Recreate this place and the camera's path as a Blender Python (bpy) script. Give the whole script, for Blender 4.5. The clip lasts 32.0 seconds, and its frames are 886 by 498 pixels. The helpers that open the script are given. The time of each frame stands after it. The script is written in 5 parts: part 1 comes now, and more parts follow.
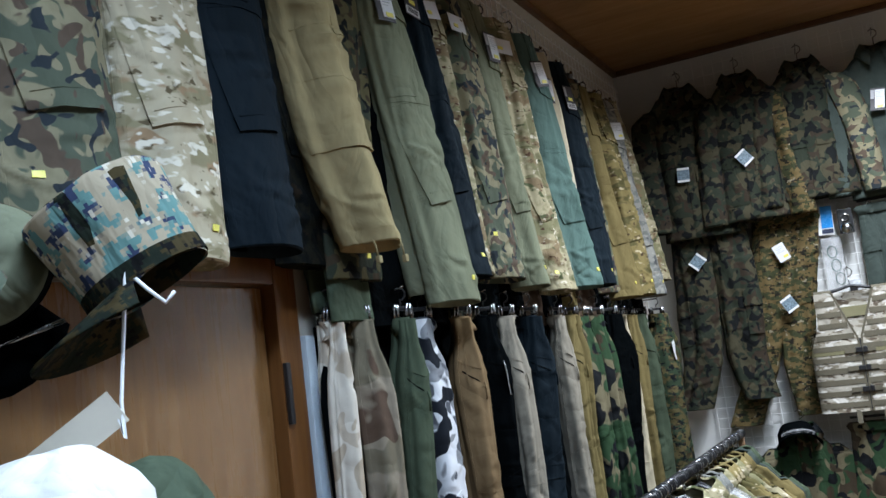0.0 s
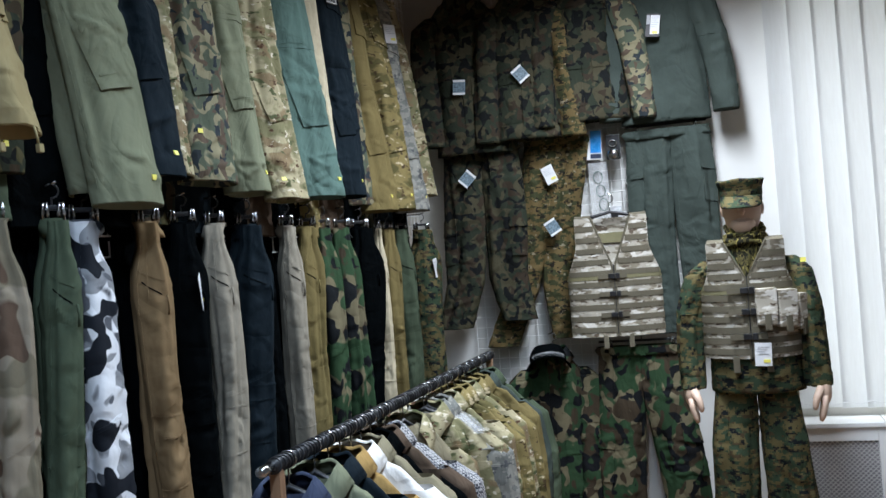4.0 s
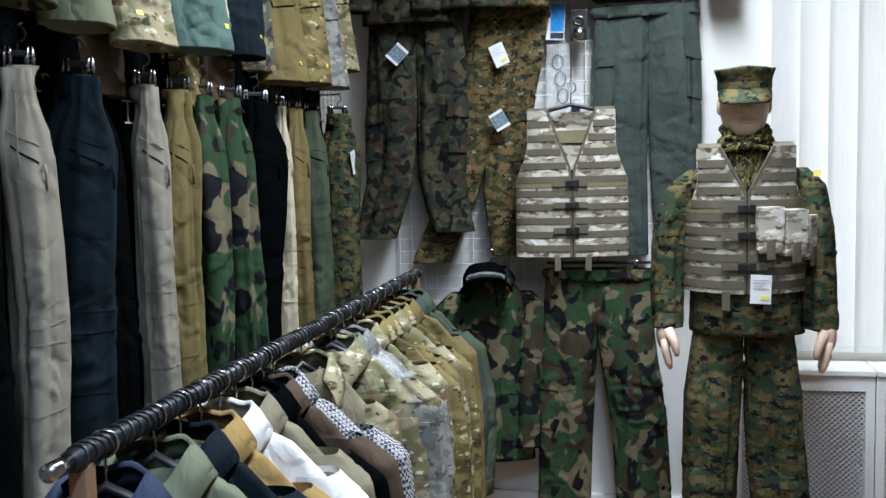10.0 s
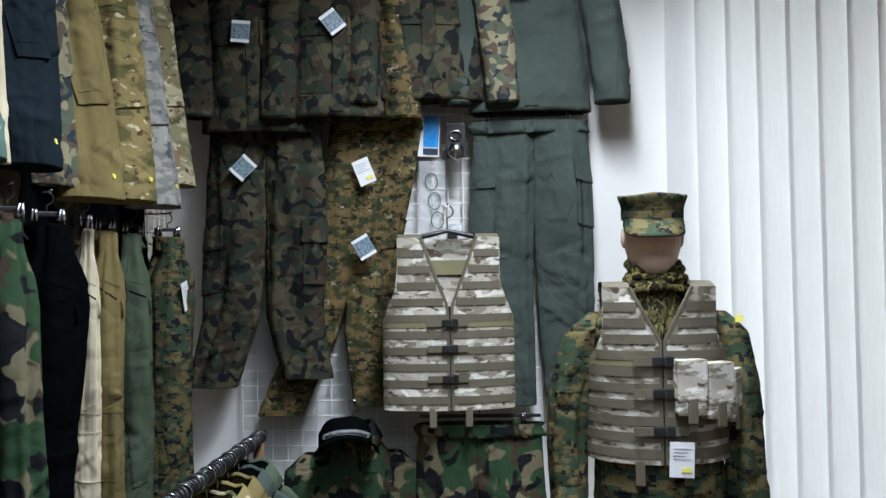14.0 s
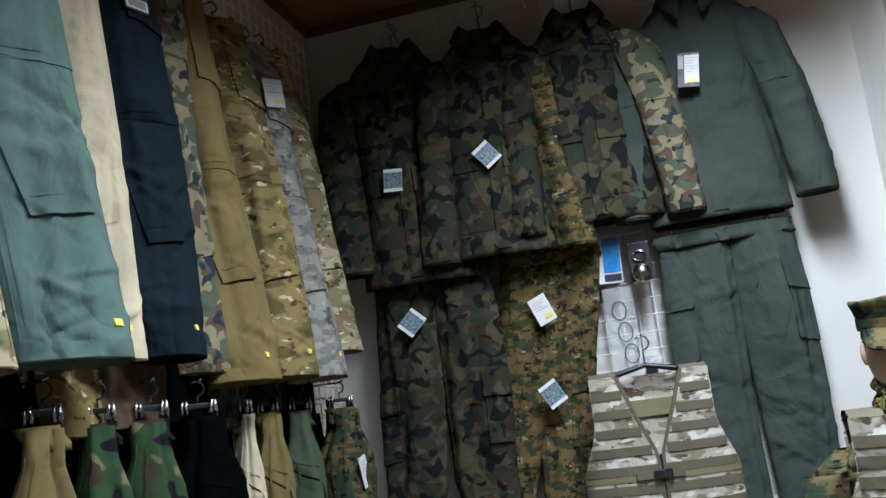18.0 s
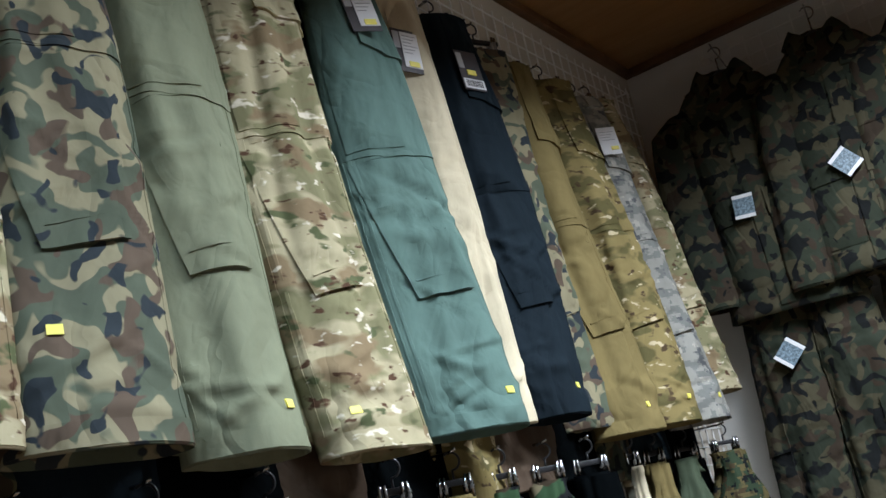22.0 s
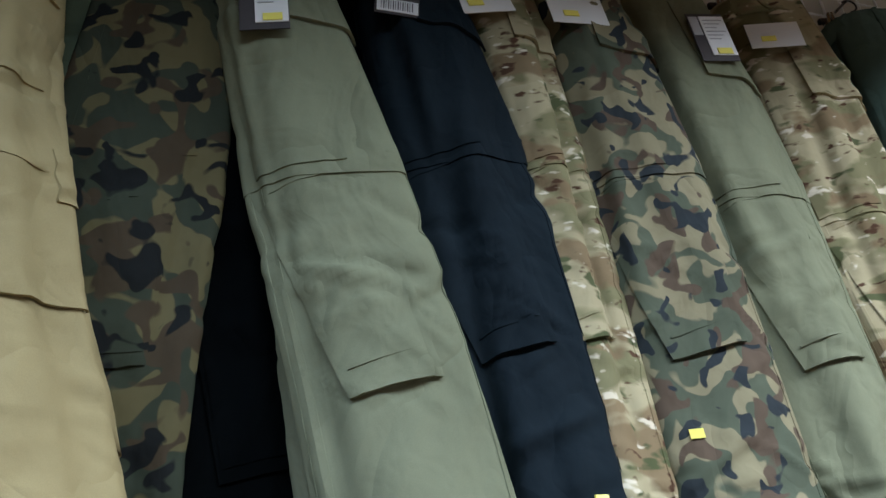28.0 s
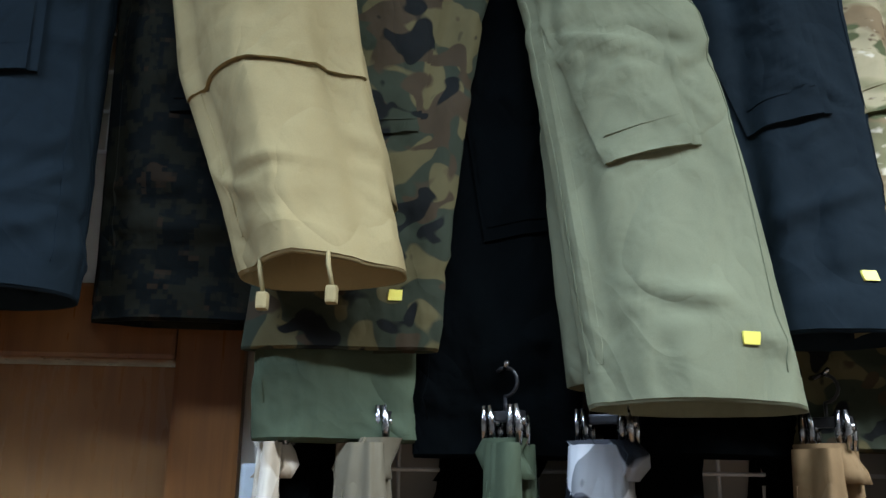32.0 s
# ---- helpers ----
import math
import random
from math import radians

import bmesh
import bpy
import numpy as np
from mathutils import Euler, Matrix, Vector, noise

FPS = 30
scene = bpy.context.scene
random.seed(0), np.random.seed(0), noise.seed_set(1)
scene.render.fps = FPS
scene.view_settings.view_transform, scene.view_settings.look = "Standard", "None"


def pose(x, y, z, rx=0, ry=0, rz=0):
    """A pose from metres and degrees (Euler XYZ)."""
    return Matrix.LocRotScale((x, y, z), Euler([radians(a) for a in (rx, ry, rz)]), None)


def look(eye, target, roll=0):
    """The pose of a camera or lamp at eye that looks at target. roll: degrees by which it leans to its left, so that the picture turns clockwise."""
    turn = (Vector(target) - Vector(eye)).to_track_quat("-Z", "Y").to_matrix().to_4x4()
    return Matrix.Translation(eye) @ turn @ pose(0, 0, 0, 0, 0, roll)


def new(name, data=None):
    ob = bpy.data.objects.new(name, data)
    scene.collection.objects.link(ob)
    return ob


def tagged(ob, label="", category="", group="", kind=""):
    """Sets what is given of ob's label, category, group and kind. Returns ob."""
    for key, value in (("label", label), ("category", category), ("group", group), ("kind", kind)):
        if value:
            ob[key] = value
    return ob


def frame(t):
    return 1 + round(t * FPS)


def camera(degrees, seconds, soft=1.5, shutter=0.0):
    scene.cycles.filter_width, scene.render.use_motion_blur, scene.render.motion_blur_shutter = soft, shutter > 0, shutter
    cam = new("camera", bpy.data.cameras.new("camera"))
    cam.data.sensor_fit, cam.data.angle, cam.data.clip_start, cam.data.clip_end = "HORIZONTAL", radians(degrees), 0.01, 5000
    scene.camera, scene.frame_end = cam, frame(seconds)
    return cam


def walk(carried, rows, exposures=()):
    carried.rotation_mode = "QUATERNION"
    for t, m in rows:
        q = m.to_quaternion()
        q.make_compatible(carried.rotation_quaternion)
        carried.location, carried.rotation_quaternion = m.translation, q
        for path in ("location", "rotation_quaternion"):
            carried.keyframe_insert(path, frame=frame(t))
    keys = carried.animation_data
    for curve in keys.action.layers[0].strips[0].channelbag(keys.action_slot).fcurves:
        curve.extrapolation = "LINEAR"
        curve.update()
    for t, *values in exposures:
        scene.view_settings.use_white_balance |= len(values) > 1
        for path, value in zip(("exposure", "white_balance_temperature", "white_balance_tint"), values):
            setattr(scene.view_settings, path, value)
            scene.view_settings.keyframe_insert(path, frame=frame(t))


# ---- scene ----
cam = camera(51.0, 32.0, soft=1.5)
PATH = [
    (0, (0.000, -0.000, 1.660), (-0.869, 1.783, 1.915), -7.25),
    (0.5, (-0.043, 0.043, 1.659), (-0.851, 1.846, 1.969), -8.26),
    (1, (-0.067, 0.080, 1.664), (-0.824, 1.913, 1.928), -7.23),
    (1.5, (-0.050, 0.110, 1.662), (-0.807, 1.946, 1.898), -6.09),
    (2, (0.028, 0.161, 1.655), (-0.719, 2.008, 1.831), -5.18),
    (2.5, (0.107, 0.216, 1.649), (-0.650, 2.063, 1.776), -5.26),
    (3, (0.176, 0.255, 1.651), (-0.590, 2.098, 1.778), -4.75),
    (3.5, (0.240, 0.301, 1.648), (-0.486, 2.163, 1.730), -3.79),
    (4, (0.242, 0.369, 1.644), (-0.322, 2.288, 1.668), -4.51),
    (4.5, (0.187, 0.430, 1.648), (-0.304, 2.367, 1.733), -3.24),
    (6.5, (0.040, 0.723, 1.631), (-0.504, 2.646, 1.549), -2.79),
    (7, (0.046, 0.809, 1.620), (-0.549, 2.716, 1.511), -2.88),
    (7.5, (0.056, 0.878, 1.608), (-0.578, 2.771, 1.474), -2.55),
    (8, (0.069, 0.929, 1.599), (-0.564, 2.818, 1.426), -2.97),
    (8.5, (0.076, 0.983, 1.599), (-0.536, 2.878, 1.410), -2.94),
    (9, (0.083, 1.030, 1.593), (-0.509, 2.927, 1.370), -2.70),
    (9.5, (0.048, 1.095, 1.590), (-0.450, 3.017, 1.354), -1.60),
    (10, (-0.023, 1.192, 1.597), (-0.415, 3.144, 1.413), -1.49),
    (10.5, (-0.080, 1.282, 1.596), (-0.362, 3.256, 1.435), -1.92),
    (11, (-0.115, 1.342, 1.596), (-0.399, 3.314, 1.423), -1.42),
    (11.5, (-0.094, 1.425, 1.597), (-0.369, 3.400, 1.441), -1.21),
    (12, (-0.061, 1.562, 1.598), (-0.311, 3.540, 1.444), -0.76),
    (12.5, (-0.045, 1.645, 1.614), (-0.247, 3.630, 1.487), -0.59),
    (13, (-0.042, 1.676, 1.629), (-0.234, 3.666, 1.561), -1.13),
    (13.5, (-0.073, 1.724, 1.639), (-0.201, 3.720, 1.649), -1.36),
    (15.5, (-0.207, 1.941, 1.772), (-0.266, 3.934, 1.924), -0.63),
    (16, (-0.179, 1.982, 1.762), (-0.341, 3.958, 2.025), -1.52),
    (16.5, (-0.152, 2.000, 1.742), (-0.390, 3.954, 2.097), -2.57),
    (17, (-0.129, 2.035, 1.740), (-0.466, 3.972, 2.109), -4.22),
    (17.5, (-0.114, 2.072, 1.736), (-0.524, 3.996, 2.098), -5.78),
    (18, (-0.102, 2.102, 1.735), (-0.580, 4.011, 2.091), -7.29),
    (18.5, (-0.111, 2.106, 1.732), (-0.677, 3.990, 2.093), -8.41),
    (19, (-0.122, 2.121, 1.735), (-0.782, 3.976, 2.085), -8.01),
    (19.5, (-0.140, 2.132, 1.747), (-0.851, 3.969, 2.093), -9.08),
    (20, (-0.144, 2.118, 1.752), (-0.917, 3.918, 2.154), -9.73),
    (20.5, (-0.146, 2.100, 1.757), (-0.995, 3.847, 2.234), -9.47),
    (21, (-0.153, 2.096, 1.760), (-1.099, 3.781, 2.276), -10.16),
    (21.5, (-0.164, 2.097, 1.765), (-1.170, 3.742, 2.296), -10.92),
    (22, (-0.170, 2.084, 1.769), (-1.243, 3.678, 2.321), -11.39),
    (22.5, (-0.164, 2.072, 1.773), (-1.303, 3.603, 2.372), -11.86),
    (23, (-0.161, 2.059, 1.778), (-1.358, 3.531, 2.411), -11.67),
    (23.5, (-0.159, 2.051, 1.779), (-1.386, 3.489, 2.433), -10.86),
    (24, (-0.172, 2.042, 1.779), (-1.445, 3.429, 2.455), -11.10),
    (24.5, (-0.170, 2.026, 1.783), (-1.511, 3.335, 2.481), -10.96),
    (26.5, (-0.192, 1.998, 1.790), (-1.739, 3.023, 2.537), -10.00),
    (27, (-0.195, 1.988, 1.795), (-1.776, 2.939, 2.567), -9.93),
    (27.5, (-0.189, 1.963, 1.796), (-1.803, 2.821, 2.610), -9.29),
    (28, (-0.173, 1.940, 1.802), (-1.817, 2.682, 2.666), -7.50),
    (28.5, (-0.146, 1.934, 1.796), (-1.818, 2.565, 2.694), -5.93),
    (29, (-0.144, 1.912, 1.799), (-1.848, 2.419, 2.715), -3.71),
    (29.5, (-0.149, 1.891, 1.797), (-1.878, 2.279, 2.724), -1.28),
    (30, (-0.163, 1.892, 1.786), (-1.919, 2.167, 2.703), 0.10),
    (30.5, (-0.155, 1.915, 1.762), (-1.948, 2.080, 2.632), 0.73),
    (31, (-0.118, 1.943, 1.735), (-1.950, 2.055, 2.529), 0.36),
    (31.5, (-0.109, 1.973, 1.721), (-1.984, 2.066, 2.412), 0.92),
    (32, (-0.148, 1.993, 1.733), (-2.072, 2.106, 2.268), 0.75),
]
EXPOSURES = [(0.0, 0.05), (2.0, -0.1), (4.0, -0.15), (8.0, -0.1), (13.0, -0.16), (16.0, -0.42), (17.5, -0.4), (20.0, -0.1), (23.0, 0.24), (27.0, 0.12), (32.0, 0.4)]
walk(cam, [(t, look(eye, target, roll)) for t, eye, target, roll in PATH], EXPOSURES)

# ---- world and lights ----
world = bpy.data.worlds.new("world")
scene.world = world
world.use_nodes = True
wn = world.node_tree.nodes
sky = wn.new("ShaderNodeTexSky")
sky.sky_type, sky.sun_disc = "NISHITA", False
sky.sun_elevation, sky.sun_rotation = radians(40), radians(200)
world.node_tree.links.new(sky.outputs[0], wn["Background"].inputs[0])
wn["Background"].inputs[1].default_value = 0.12


def area_lamp(name, place, sx, sy, watts, colour):
    data = bpy.data.lights.new(name, "AREA")
    data.shape, data.size, data.size_y, data.energy, data.color = "RECTANGLE", sx, sy, watts, colour
    ob = new(name, data)
    ob.matrix_world = pose(*place)
    return ob


LEFT, BACK, TOP, RIGHT, REAR = -1.31, 5.22, 3.235, 2.6, -2.2
for lamp_x, lamp_y, watts, tint in ((0.05, 2.25, 24, (0.80, 1.0, 1.22)), (0.10, 3.75, 92, (0.90, 1.0, 1.15)), (0.1, 0.35, 61, (0.76, 1.0, 1.36))):
    area_lamp("ceiling_tube_lamp", (lamp_x, lamp_y, TOP - 0.06), 0.25, 1.2, watts, tint).data.spread = radians(147)
daylight = area_lamp("window_daylight", (1.54, BACK + 0.02, 1.87), 1.76, 2.1, 27.0, (0.93, 0.98, 1.0))
daylight.matrix_world = pose(1.54, BACK + 0.02, 1.87, -90)


# ---- materials ----
class Nodes:
    """A node material under construction."""

    def __init__(self, name, rough=0.8, metal=0.0):
        self.mat = bpy.data.materials.new(name)
        self.mat.use_nodes = True
        self.tree = self.mat.node_tree
        self.shader = self.tree.nodes["Principled BSDF"]
        self.shader.inputs["Roughness"].default_value = rough
        self.shader.inputs["Metallic"].default_value = metal
        self.coord = self.node("ShaderNodeTexCoord").outputs["Object"]

    def node(self, kind, **values):
        n = self.tree.nodes.new(kind)
        for key, value in values.items():
            n.inputs[key].default_value = value
        return n

    def link(self, a, b):
        self.tree.links.new(a, b)

    def scaled(self, scale, shift=(0, 0, 0), source=None):
        n = self.node("ShaderNodeMapping", Scale=scale, Location=shift)
        self.link(source or self.coord, n.inputs[0])
        return n.outputs[0]

    def noise(self, scale, detail=2.0, rough=0.5, source=None, warp=0.0):
        n = self.node("ShaderNodeTexNoise", Scale=scale, Detail=detail, Roughness=rough, Distortion=warp)
        self.link(source or self.coord, n.inputs["Vector"])
        return n.outputs[0]

    def ramp(self, value, low, high, a=0.0, b=1.0):
        n = self.node("ShaderNodeMapRange")
        for i, v in enumerate((low, high, a, b)):
            n.inputs[i + 1].default_value = v
        self.link(value, n.inputs[0])
        return n.outputs[0]

    def mix(self, factor, a, b, blend="MIX"):
        n = self.tree.nodes.new("ShaderNodeMix")
        n.data_type, n.blend_type = "RGBA", blend
        for socket, v in ((n.inputs[0], factor), (n.inputs[6], a), (n.inputs[7], b)):
            if isinstance(v, (tuple, float, int)):
                socket.default_value = (*v, 1) if isinstance(v, tuple) else v
            else:
                self.link(v, socket)
        return n.outputs[2]

    def vary(self, colour, amount=0.25, scale=9.0):
        """Uneven dye: the colour times a soft noise."""
        soft = self.ramp(self.noise(scale, 4, 0.6), 0.25, 0.75, 1 - amount, 1 + amount)
        n = self.node("ShaderNodeVectorMath")
        n.operation = "SCALE"
        self.link(colour, n.inputs[0])
        self.link(soft, n.inputs[3])
        return n.outputs[0]

    def bump(self, height, strength=0.3, distance=0.01, after=None):
        n = self.node("ShaderNodeBump", Strength=strength, Distance=distance)
        self.link(height, n.inputs["Height"])
        if after:
            self.link(after, n.inputs["Normal"])
        self.link(n.outputs[0], self.shader.inputs["Normal"])
        return n.outputs[0]

    def colour(self, c):
        if isinstance(c, tuple):
            self.shader.inputs["Base Color"].default_value = (*c, 1)
        else:
            self.link(c, self.shader.inputs["Base Color"])
        return self


def weave(n, crease=0.8):
    """Cloth relief: soft creases, small puckers, threads."""
    n.shader.inputs["Specular IOR Level"].default_value = 0.06
    one = n.bump(n.noise(6.0, 2.5, 0.5, n.scaled((1.2, 1.2, 0.8)), 0.4), crease, 0.035)
    two = n.bump(n.noise(21.0, 2.5, 0.55, n.scaled((1, 1, 0.85)), 0.5), crease * 0.55, 0.007, one)
    fold = n.node("ShaderNodeMath")
    fold.operation = "ABSOLUTE"
    n.link(n.ramp(n.noise(4.6, 3.0, 0.55, n.scaled((1.3, 1.3, 0.75), (4, 9, 2)), 1.0), 0.0, 1.0, -1.0, 1.0), fold.inputs[0])
    three = n.bump(n.ramp(fold.outputs[0], 0.0, 0.22), crease * 0.42, 0.009, two)
    n.bump(n.noise(900.0, 1), 0.12, 0.0004, three)
    return n.mat


def cloth(name, c, crease=0.85, amount=0.16):
    n = Nodes(name, 0.86)
    base = n.node("ShaderNodeRGB")
    base.outputs[0].default_value = (*c, 1)
    fine = n.vary(base.outputs[0], amount, 5.0)
    n.colour(n.mix(n.ramp(n.noise(900.0, 1), 0.35, 0.65, 0.0, 0.10), fine, tuple(v * 1.7 for v in c)))
    return weave(n, crease)


def camo(name, ground, layers, cell=0.0, stretch=(1, 1, 1), warp=0.7, edge=0.012, crease=0.7, shade=0.14):
    """Printed camouflage. layers: colour, scale, share of the cloth it covers, shift. cell: the pixel size of a digital print."""
    n = Nodes(name, 0.86)
    source = n.coord
    if cell:
        snap = n.node("ShaderNodeVectorMath")
        snap.operation = "SNAP"
        snap.inputs[1].default_value = (cell, cell, cell)
        n.link(source, snap.inputs[0])
        source = snap.outputs[0]
    base = n.node("ShaderNodeRGB")
    base.outputs[0].default_value = (*ground, 1)
    colour = base.outputs[0]
    for i, (c, scale, share, shift) in enumerate(layers):
        where = n.scaled(stretch, (shift, shift * 1.7, shift * 0.6), source)
        value = n.noise(scale, 2.5 if cell else 1.3 + (0.7 - warp) * 2, 0.6 if cell else 0.35 + (0.7 - warp) * 0.4, where, 0.0 if cell else warp)
        level = 0.5 + (0.5 - share) * 0.42
        colour = n.mix(n.ramp(value, level - edge, level + edge), colour, c)
    n.colour(n.vary(colour, shade, 6.0))
    return weave(n, crease)


def plain(name, c, rough=0.5, metal=0.0, relief=0.0, amount=0.1, scale=14.0):
    n = Nodes(name, rough, metal)
    base = n.node("ShaderNodeRGB")
    base.outputs[0].default_value = (*c, 1)
    n.colour(n.vary(base.outputs[0], amount, scale))
    rv = n.ramp(n.noise(scale * 2, 4, 0.6), 0.3, 0.7, max(rough - 0.12, 0.03), min(rough + 0.12, 1.0))
    n.link(rv, n.shader.inputs["Roughness"])
    if relief:
        n.bump(n.noise(scale * 6, 3), relief, 0.004)
    return n.mat


def wood(name, dark, light, along, rough=0.45, grain=1.0, varnish=0.0):
    """Grain runs along the axis whose scale is small."""
    n = Nodes(name, rough)
    n.shader.inputs["Coat Weight"].default_value = varnish
    n.shader.inputs["Coat Roughness"].default_value = 0.16
    lines = n.noise(9.0 * grain, 6, 0.62, n.scaled(along), 0.6)
    broad = n.noise(1.6, 3, 0.5, n.scaled(along))
    c = n.mix(n.ramp(lines, 0.3, 0.7), dark, light)
    c = n.mix(n.ramp(broad, 0.3, 0.75, 0.0, 0.45), c, tuple(v * 0.6 for v in light))
    each = n.node("ShaderNodeObjectInfo").outputs["Random"]
    c = n.mix(n.ramp(each, 0.0, 1.0, 0.0, 0.3), c, dark)
    n.colour(c)
    n.link(n.ramp(lines, 0.3, 0.7, rough + 0.1, rough - 0.08), n.shader.inputs["Roughness"])
    n.bump(lines, 0.12, 0.002)
    return n.mat


NAVY = cloth("navy_cloth", (0.0075, 0.0125, 0.0165))
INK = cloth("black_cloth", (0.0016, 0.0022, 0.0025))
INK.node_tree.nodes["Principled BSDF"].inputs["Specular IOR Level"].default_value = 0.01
SAGE = cloth("sage_green_cloth", (0.157, 0.167, 0.108))
TEAL = cloth("spruce_green_cloth", (0.080, 0.130, 0.112))
KHAKI = cloth("khaki_cloth", (0.285, 0.228, 0.116))
# Coyote and stone are set darker to hold the lower row's shade.
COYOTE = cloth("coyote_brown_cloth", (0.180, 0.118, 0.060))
MOSS = cloth("olive_gold_cloth", (0.142, 0.110, 0.045))
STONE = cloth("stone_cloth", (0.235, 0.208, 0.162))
BEIGE = cloth("beige_cloth", (0.460, 0.400, 0.280))
OLIVE = cloth("olive_green_cloth", (0.058, 0.076, 0.048))
GREYGREEN = cloth("grey_green_cloth", (0.047, 0.060, 0.052))
MOSSGREY = cloth("grey_olive_cloth", (0.20, 0.175, 0.115))
BROWN = cloth("dark_brown_cloth", (0.075, 0.052, 0.036))
WHITECLOTH = cloth("white_cloth", (0.62, 0.60, 0.57))
GOLD = cloth("mustard_cloth", (0.29, 0.185, 0.068))
BLUECLOTH = cloth("blue_grey_cloth", (0.040, 0.049, 0.080))
WEBTAN = cloth("tan_webbing", (0.118, 0.104, 0.074), 0.3)
BANDTAN = cloth("olive_tan_nylon", (0.175, 0.160, 0.090), 0.3)

PANTERA = camo("polish_woodland_print", (0.205, 0.182, 0.112), [
    ((0.074, 0.087, 0.060), 19.2, 0.50, 3.1), ((0.085, 0.062, 0.044), 21, 0.30, 7.7), ((0.026, 0.032, 0.036), 26.2, 0.22, 12.3)])
# Polish woodland print recoloured darker, with shade put into it.
SHADEPAN = camo("shaded_polish_woodland_print", (0.088, 0.076, 0.037), [
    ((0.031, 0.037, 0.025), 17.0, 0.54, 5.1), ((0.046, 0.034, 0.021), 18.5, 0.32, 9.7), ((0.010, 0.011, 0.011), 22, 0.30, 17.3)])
# Darker copy of the same print; the shade sits in its colours.
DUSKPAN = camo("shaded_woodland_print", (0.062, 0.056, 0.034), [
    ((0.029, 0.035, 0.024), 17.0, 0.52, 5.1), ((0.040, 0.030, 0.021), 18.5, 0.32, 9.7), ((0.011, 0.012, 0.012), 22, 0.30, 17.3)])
WOODLAND = camo("woodland_print", (0.140, 0.120, 0.072), [
    ((0.028, 0.056, 0.027), 11.6, 0.60, 2.2), ((0.046, 0.034, 0.022), 13, 0.33, 8.4), ((0.010, 0.011, 0.012), 15.5, 0.30, 14.9)], stretch=(1, 1, 0.8))
MULTI = camo("tan_multi_terrain_print", (0.330, 0.288, 0.178), [
    ((0.172, 0.160, 0.086), 11.9, 0.50, 1.4), ((0.190, 0.140, 0.080), 13.6, 0.32, 6.9), ((0.075, 0.085, 0.040), 23.8, 0.20, 11.2),
    ((0.075, 0.040, 0.024), 37.4, 0.14, 15.8), ((0.560, 0.500, 0.385), 36, 0.15, 21.5)], stretch=(0.7, 0.7, 1.35), edge=0.03, warp=0.2)
LIGHTMULTI = camo("light_multi_terrain_print", (0.400, 0.345, 0.235), [
    ((0.235, 0.205, 0.120), 13.6, 0.42, 2.4), ((0.280, 0.190, 0.110), 15.3, 0.26, 8.9), ((0.110, 0.085, 0.048), 37.4, 0.16, 13.8),
    ((0.650, 0.600, 0.480), 28.9, 0.26, 27.5)], stretch=(0.7, 0.7, 1.3), edge=0.03, warp=0.2)
TROPIC = camo("tropic_multi_terrain_print", (0.185, 0.145, 0.060), [
    ((0.090, 0.078, 0.032), 13.6, 0.45, 4.4), ((0.060, 0.040, 0.022), 30.6, 0.20, 16.8), ((0.420, 0.350, 0.220), 34, 0.14, 23.5)], stretch=(0.7, 0.7, 1.3), edge=0.03, warp=0.2)
MARPAT = camo("dark_digital_woodland_print", (0.105, 0.085, 0.038), [
    ((0.034, 0.052, 0.030), 26, 0.52, 4.2), ((0.062, 0.044, 0.024), 31.2, 0.26, 9.3), ((0.011, 0.013, 0.014), 31.2, 0.30, 13.1)], cell=0.0065, stretch=(0.75, 0.75, 1.3))
GOLDPAT = camo("brown_digital_woodland_print", (0.130, 0.092, 0.040), [
    ((0.046, 0.050, 0.024), 26, 0.48, 4.9), ((0.022, 0.019, 0.014), 30, 0.30, 9.9), ((0.240, 0.205, 0.140), 34, 0.12, 18.1)], cell=0.0065, stretch=(0.75, 0.75, 1.3))
UCP = camo("grey_digital_print", (0.235, 0.230, 0.202), [
    ((0.150, 0.153, 0.140), 24, 0.46, 5.5), ((0.085, 0.088, 0.090), 26, 0.24, 10.4), ((0.320, 0.305, 0.262), 26, 0.22, 19.4)], cell=0.0055, stretch=(0.75, 0.75, 1.25))
VESTCAMO = camo("pale_arid_multi_print", (0.400, 0.365, 0.300), [
    ((0.225, 0.195, 0.145), 24, 0.42, 5.5), ((0.105, 0.080, 0.058), 40, 0.24, 10.4), ((0.600, 0.570, 0.510), 30, 0.30, 19.4)], stretch=(0.6, 0.6, 1.5), edge=0.02, warp=0.3)
URBAN = camo("urban_print", (0.660, 0.665, 0.680), [
    ((0.235, 0.240, 0.250), 12, 0.52, 3.5), ((0.090, 0.094, 0.105), 12, 0.40, 9.1), ((0.014, 0.016, 0.020), 13.5, 0.34, 16.2)])
DESERT = camo("pale_desert_print", (0.600, 0.550, 0.460), [((0.420, 0.350, 0.260), 11.8, 0.30, 3.9), ((0.470, 0.400, 0.310), 14.6, 0.30, 11.0)])
DESERTDARK = camo("three_colour_desert_print", (0.230, 0.195, 0.145), [((0.150, 0.130, 0.090), 7.8, 0.42, 3.3), ((0.090, 0.060, 0.042), 9.1, 0.20, 11.9)])
PIXELCAP = camo("blue_green_digital_print", (0.300, 0.250, 0.170), [
    ((0.100, 0.190, 0.170), 28, 0.42, 4.9), ((0.030, 0.040, 0.075), 33.6, 0.30, 9.9), ((0.480, 0.430, 0.330), 36.4, 0.22, 18.1)], cell=0.006)
